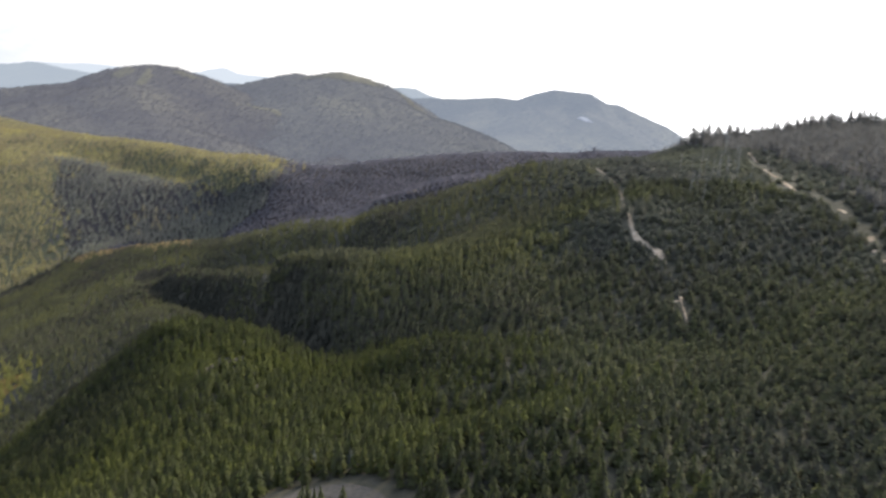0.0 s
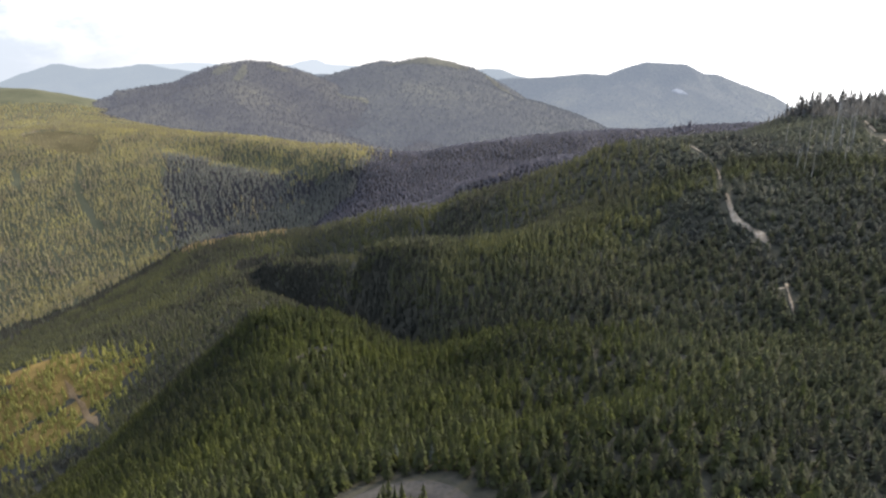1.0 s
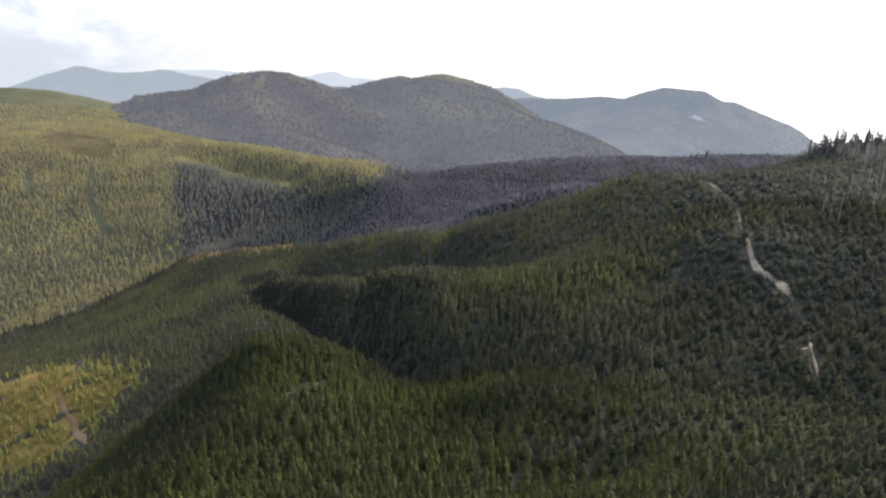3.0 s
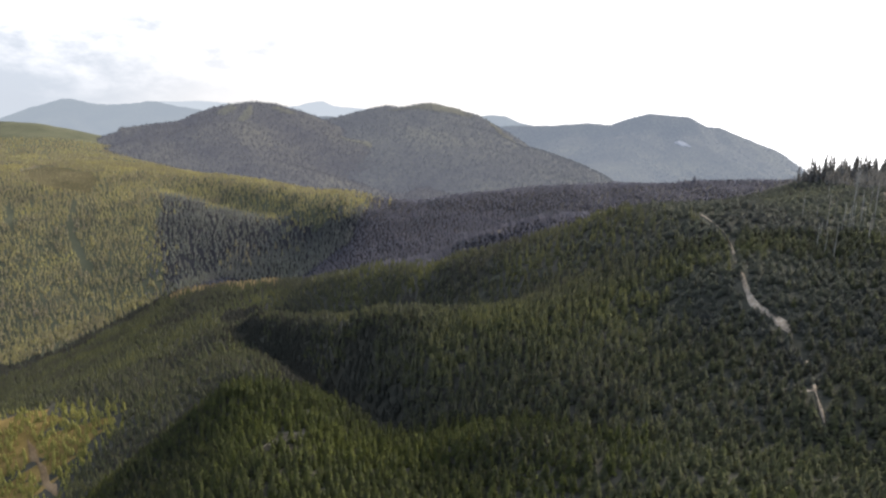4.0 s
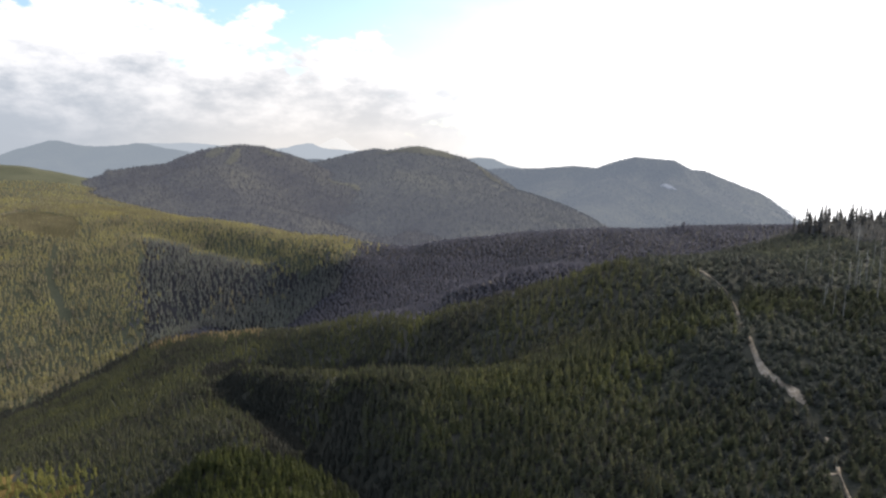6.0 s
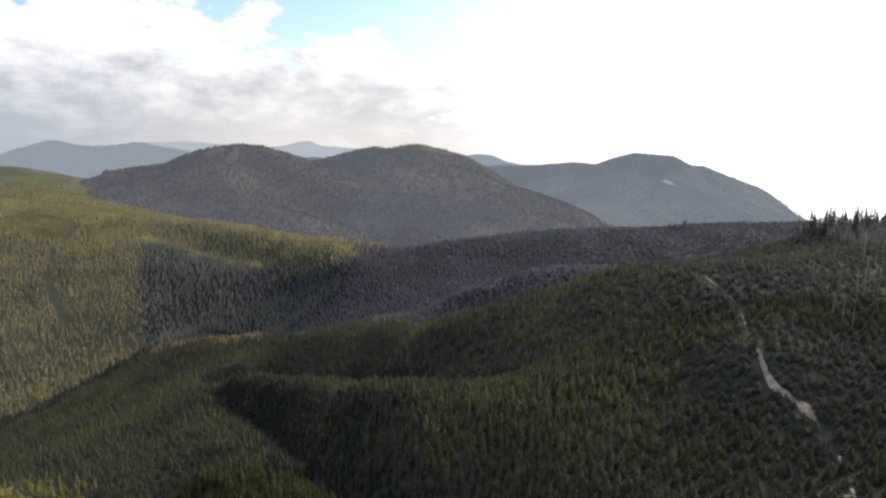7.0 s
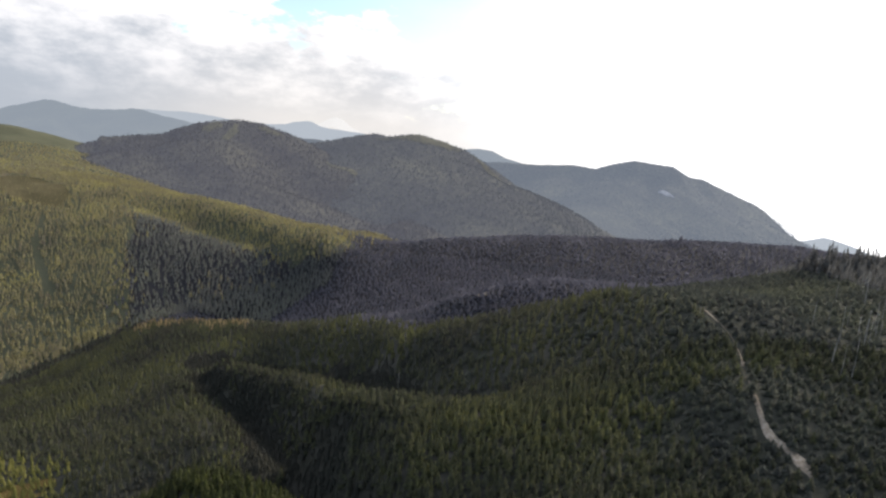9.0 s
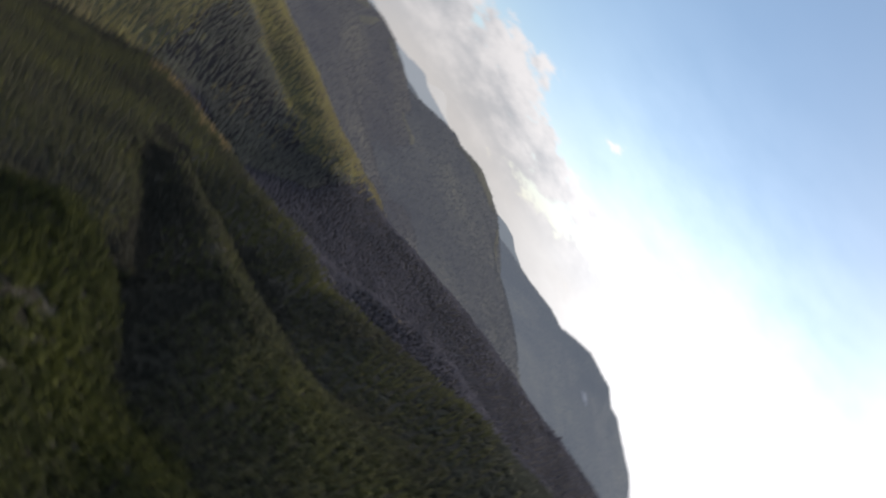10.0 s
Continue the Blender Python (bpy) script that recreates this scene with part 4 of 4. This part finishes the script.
build_clearing("clearing_5", "sunlit grass between the scattered young trees", -243, 284, 56, 30, 25, GRASS, lift=0.15, seed=5)
build_strip("track_3", "short dirt spur leaving the grass bench", DIRT_SPUR, (1.0, 1.7, 1.3, 1.8, 0.6), EARTH, 0.3, 0.9, 14)
build_clearing("clearing_2", "small patch of logging slash on the knoll", -50, 166, 7, 12, 20, SLASH, seed=8)
build_clearing("scree_2", "small patch of bare pale stones behind the crest", 31, 427, 5, 3, 0, DIRT, seed=22)
build_clearing("clearing_3", "bare stony ground by the creek bend", -288, 610, 12, 5, 20, SLASH, seed=12)


def build_cut():
    """The old clearcut: a draped patch with straight edges."""
    c = np.array(CUT_CORNERS, float)
    mid = c.mean(0)
    rim = np.concatenate([c[k] + (c[(k + 1) % 6] - c[k]) * np.linspace(0, 1, 12, endpoint=False)[:, None] for k in range(6)])
    t = np.linspace(0.02, 1, 16)[:, None, None]
    p = mid + (rim - mid)[None] * t
    z = land(p[..., 0], p[..., 1]) + 0.8
    ob = new("clearing_4", mesh_from("clearing_4", np.concatenate([p, z[..., None]], -1).reshape(-1, 3), grid_faces(16, 72, wrap=True)[:, ::-1], [MEADOW], True))
    tagged(ob, "olive regrown clearcut with straight edges on the hillside", "clearing", kind="structure")


build_cut()
build_strip("track_4", "pale logging landing at the edge of the clearcut", LANDING, (3.5, 3.5), DIRT, 1.0, 0.3, 31)


# ---- single trees ----
PALE = material("silvery_needles", [(0.038, 0.042, 0.035), (0.059, 0.064, 0.053), (0.084, 0.088, 0.073)], island=0.35, translucent=0.3)
LIME = material("fresh_green_needles", [(0.08, 0.095, 0.025), (0.13, 0.15, 0.04), (0.17, 0.185, 0.055)], island=0.35, translucent=0.45)


def part(name, verts, faces, mat, parent, label="", smooth=False):
    ob = new(name, mesh_from(name, verts, faces, [mat], smooth))
    ob.parent = parent
    return tagged(ob, label)


def tube(points, radii, sides=6):
    """Corners and triangles of a tapered limb through points."""
    v, f = [], []
    for p, r in zip(points, radii):
        v += [(p[0] + r * math.cos(2 * math.pi * k / sides), p[1] + r * math.sin(2 * math.pi * k / sides), p[2]) for k in range(sides)]
    for i in range(len(points) - 1):
        for k in range(sides):
            a, b = i * sides + k, i * sides + (k + 1) % sides
            f += [(a, b, b + sides), (a, b + sides, a + sides)]
    v.append(tuple(points[-1]))
    t = len(v) - 1
    f += [((len(points) - 1) * sides + k, (len(points) - 1) * sides + (k + 1) % sides, t) for k in range(sides)]
    return np.array(v), np.array(f)


def build_conifer(label, group, height, wide, levels, boughs, mat, bare, rng):
    """A conifer as a trunk and a crown of drooping boughs; bare: how much of the stem is free of them."""
    ob = tagged(new("conifer"), label, "tree", group)
    v, f = tube([(0, 0, -0.5), (0.02 * height, 0, 0.5 * height), (0, 0, 0.97 * height)], [0.018 * height + 0.03, 0.012 * height, 0.01], 6)
    part("trunk", v, f, BARK, ob, "brown bark trunk", True)
    v, f = tree_proto(levels, boughs, rng, wide)
    v = v * (height, height, height)
    v[:, 2] = height * bare + v[:, 2] * (1 - bare)
    part("crown", v, f, mat, ob)
    return ob


def build_snag(height, rng):
    """A dead standing stem with a few broken limbs."""
    ob = tagged(new("dead_snag"), "bleached grey dead tree standing above the brush", "snag", "dead snags on the slope")
    bend = rng.uniform(-0.03, 0.03, 2) * height
    v, f = tube([(0, 0, -0.5), (bend[0], bend[1], 0.5 * height), (0.6 * bend[0], 1.5 * bend[1], height)], [0.15, 0.10, 0.035], 6)
    part("trunk", v, f, DEADWOOD, ob, "bleached bare trunk", True)
    for _ in range(5):
        h, a, n = rng.uniform(0.35, 0.9) * height, rng.uniform(0, 6.28), rng.uniform(0.5, 1.3)
        v, f = tube([(0, 0, h), (0.6 * n * math.cos(a), 0.6 * n * math.sin(a), h + 0.1), (n * math.cos(a), n * math.sin(a), h + 0.35)], [0.05, 0.035, 0.01], 4)
        part("limb", v, f, DEADWOOD, ob, smooth=True)
    return ob


def stand(x, y, turn, size):
    z = float(land(np.array([x]), np.array([y]))[0])
    return pose(x, y, z, 0, 0, turn) @ Matrix.Diagonal((size, size, size, 1))


def place(protos, spots, rng, low=0.8, high=1.2):
    """Each spot takes the next of the models; the models themselves stand at the first spots."""
    for k, (x, y) in enumerate(spots):
        ob = protos[k % len(protos)]
        m = stand(x, y, rng.uniform(0, 360), rng.uniform(low, high))
        if k < len(protos):
            ob.matrix_world = m
        else:
            copy = copy_thing(ob, m)
            copy.scale = m.to_scale()


def single_trees():
    rng = np.random.default_rng(21)
    g = "conifers beside the gravel road"
    models = [build_conifer("young green conifer beside the gravel road", g, h, 0.19, 11, 6, FOREST, 0.04, rng) for h in (4.6, 5.4, 6.2, 5.0)]
    line = smooth_line(HAIRPIN, 1.0)
    d = np.gradient(line, axis=0)
    d /= np.hypot(d[:, 0], d[:, 1])[:, None]
    spots = []
    for k in range(900):
        i = rng.integers(190, len(line) - 190)
        off = rng.choice((-1, 1)) * rng.uniform(3.9, 7.0)
        p = (line[i, 0] - d[i, 1] * off, line[i, 1] + d[i, 0] * off)
        if along(np.array([p[0]]), np.array([p[1]]), HAIRPIN)[0][0] > 3.9 and all((p[0] - q[0]) ** 2 + (p[1] - q[1]) ** 2 > 2.6 for q in spots):
            spots.append(p)
    place(models, spots[:95], rng, 0.7, 1.15)
    pale = [build_conifer("silvery blue-green conifer beside the gravel road", "silvery conifers beside the gravel road", h, 0.17, 12, 6, PALE, 0.04, rng) for h in (6.6, 5.8)]
    place(pale, [(-13.5, 73), (-7, 72), (2, 71), (6, 66)], rng, 0.7, 0.85)
    lime = build_conifer("bright yellow-green young tree beside the gravel road", "", 4.6, 0.26, 8, 6, LIME, 0.05, rng)
    lime.name = "broad_tree"
    place([lime], [(-25.5, 68.5)], rng, 1, 1)
    # tall trees along the crest
    g = "tall conifers along the ridge crest"
    tall = [build_conifer("tall dark old conifer on the ridge crest", g, h, w, 15, 5, FOREST_OLD, 0.10, rng) for h, w in ((13, 0.17), (16, 0.15), (18, 0.13), (11, 0.19), (15, 0.15))]
    spots = [(x + rng.uniform(-1, 1), 366 + rng.uniform(-12, 12)) for x in np.concatenate([np.linspace(206, 249, 62), np.linspace(256, 352, 130)])]
    place(tall, spots, rng, 0.5, 1.0)
    # dead stems on the slope below
    snags = [build_snag(h, rng) for h in (9, 12, 14, 10.5)]
    spots = [(138, 230), (152, 236), (156, 241), (160, 240), (163, 246), (166, 232), (172, 252), (176, 262), (174, 289), (182, 282), (188, 290), (193, 300),
             (199, 310), (205, 288), (211, 305), (218, 318), (224, 300), (232, 322), (240, 310), (146, 258), (181, 244), (203, 262), (214, 270), (228, 280),
             (135, 226), (134, 219), (135, 215), (146, 230), (155, 244), (153, 235), (-16, 316), (-50, 266), (62, 778), (165, 250), (149, 245), (151, 222), (151, 256), (157, 254), (160, 234)]
    place(snags, spots, rng, 0.75, 1.2)


single_trees()


def fallen_logs():
    """Grey logs left lying on the slash patch and by the tracks."""
    rng = np.random.default_rng(5)
    for cx, cy, n, spread in ((-50, 168, 18, 7), (61, 71, 8, 4), (-288, 610, 8, 9)):
        for _ in range(n):
            size, a = rng.uniform(2.5, 6.0), rng.uniform(0, 3.14)
            x, y = cx + rng.normal(0, spread * 0.6), cy + rng.normal(0, spread * 0.5)
            ends = [(x + k * size / 2 * math.cos(a), y + k * size / 2 * math.sin(a)) for k in (-1, 0, 1)]
            z = land(np.array([e[0] for e in ends]), np.array([e[1] for e in ends]))
            c, s = math.cos(a), math.sin(a)
            v = []
            for k, e in enumerate(ends):
                r = 0.22 - 0.05 * k
                v += [(e[0] - s * r * math.cos(q), e[1] + c * r * math.cos(q), z[k] + 0.4 + r * math.sin(q)) for q in np.linspace(0, 2 * math.pi, 7)[:-1]]
            f = [(i * 6 + j, i * 6 + (j + 1) % 6, i * 6 + 6 + (j + 1) % 6, i * 6 + 6 + j) for i in range(2) for j in range(6)]
            tagged(new("fallen_log", mesh_from("fallen_log", np.array(v), np.array(f), [LOGWOOD], True)), "weathered grey log lying on the cleared ground", "log", "logs left on the cleared ground")


fallen_logs()
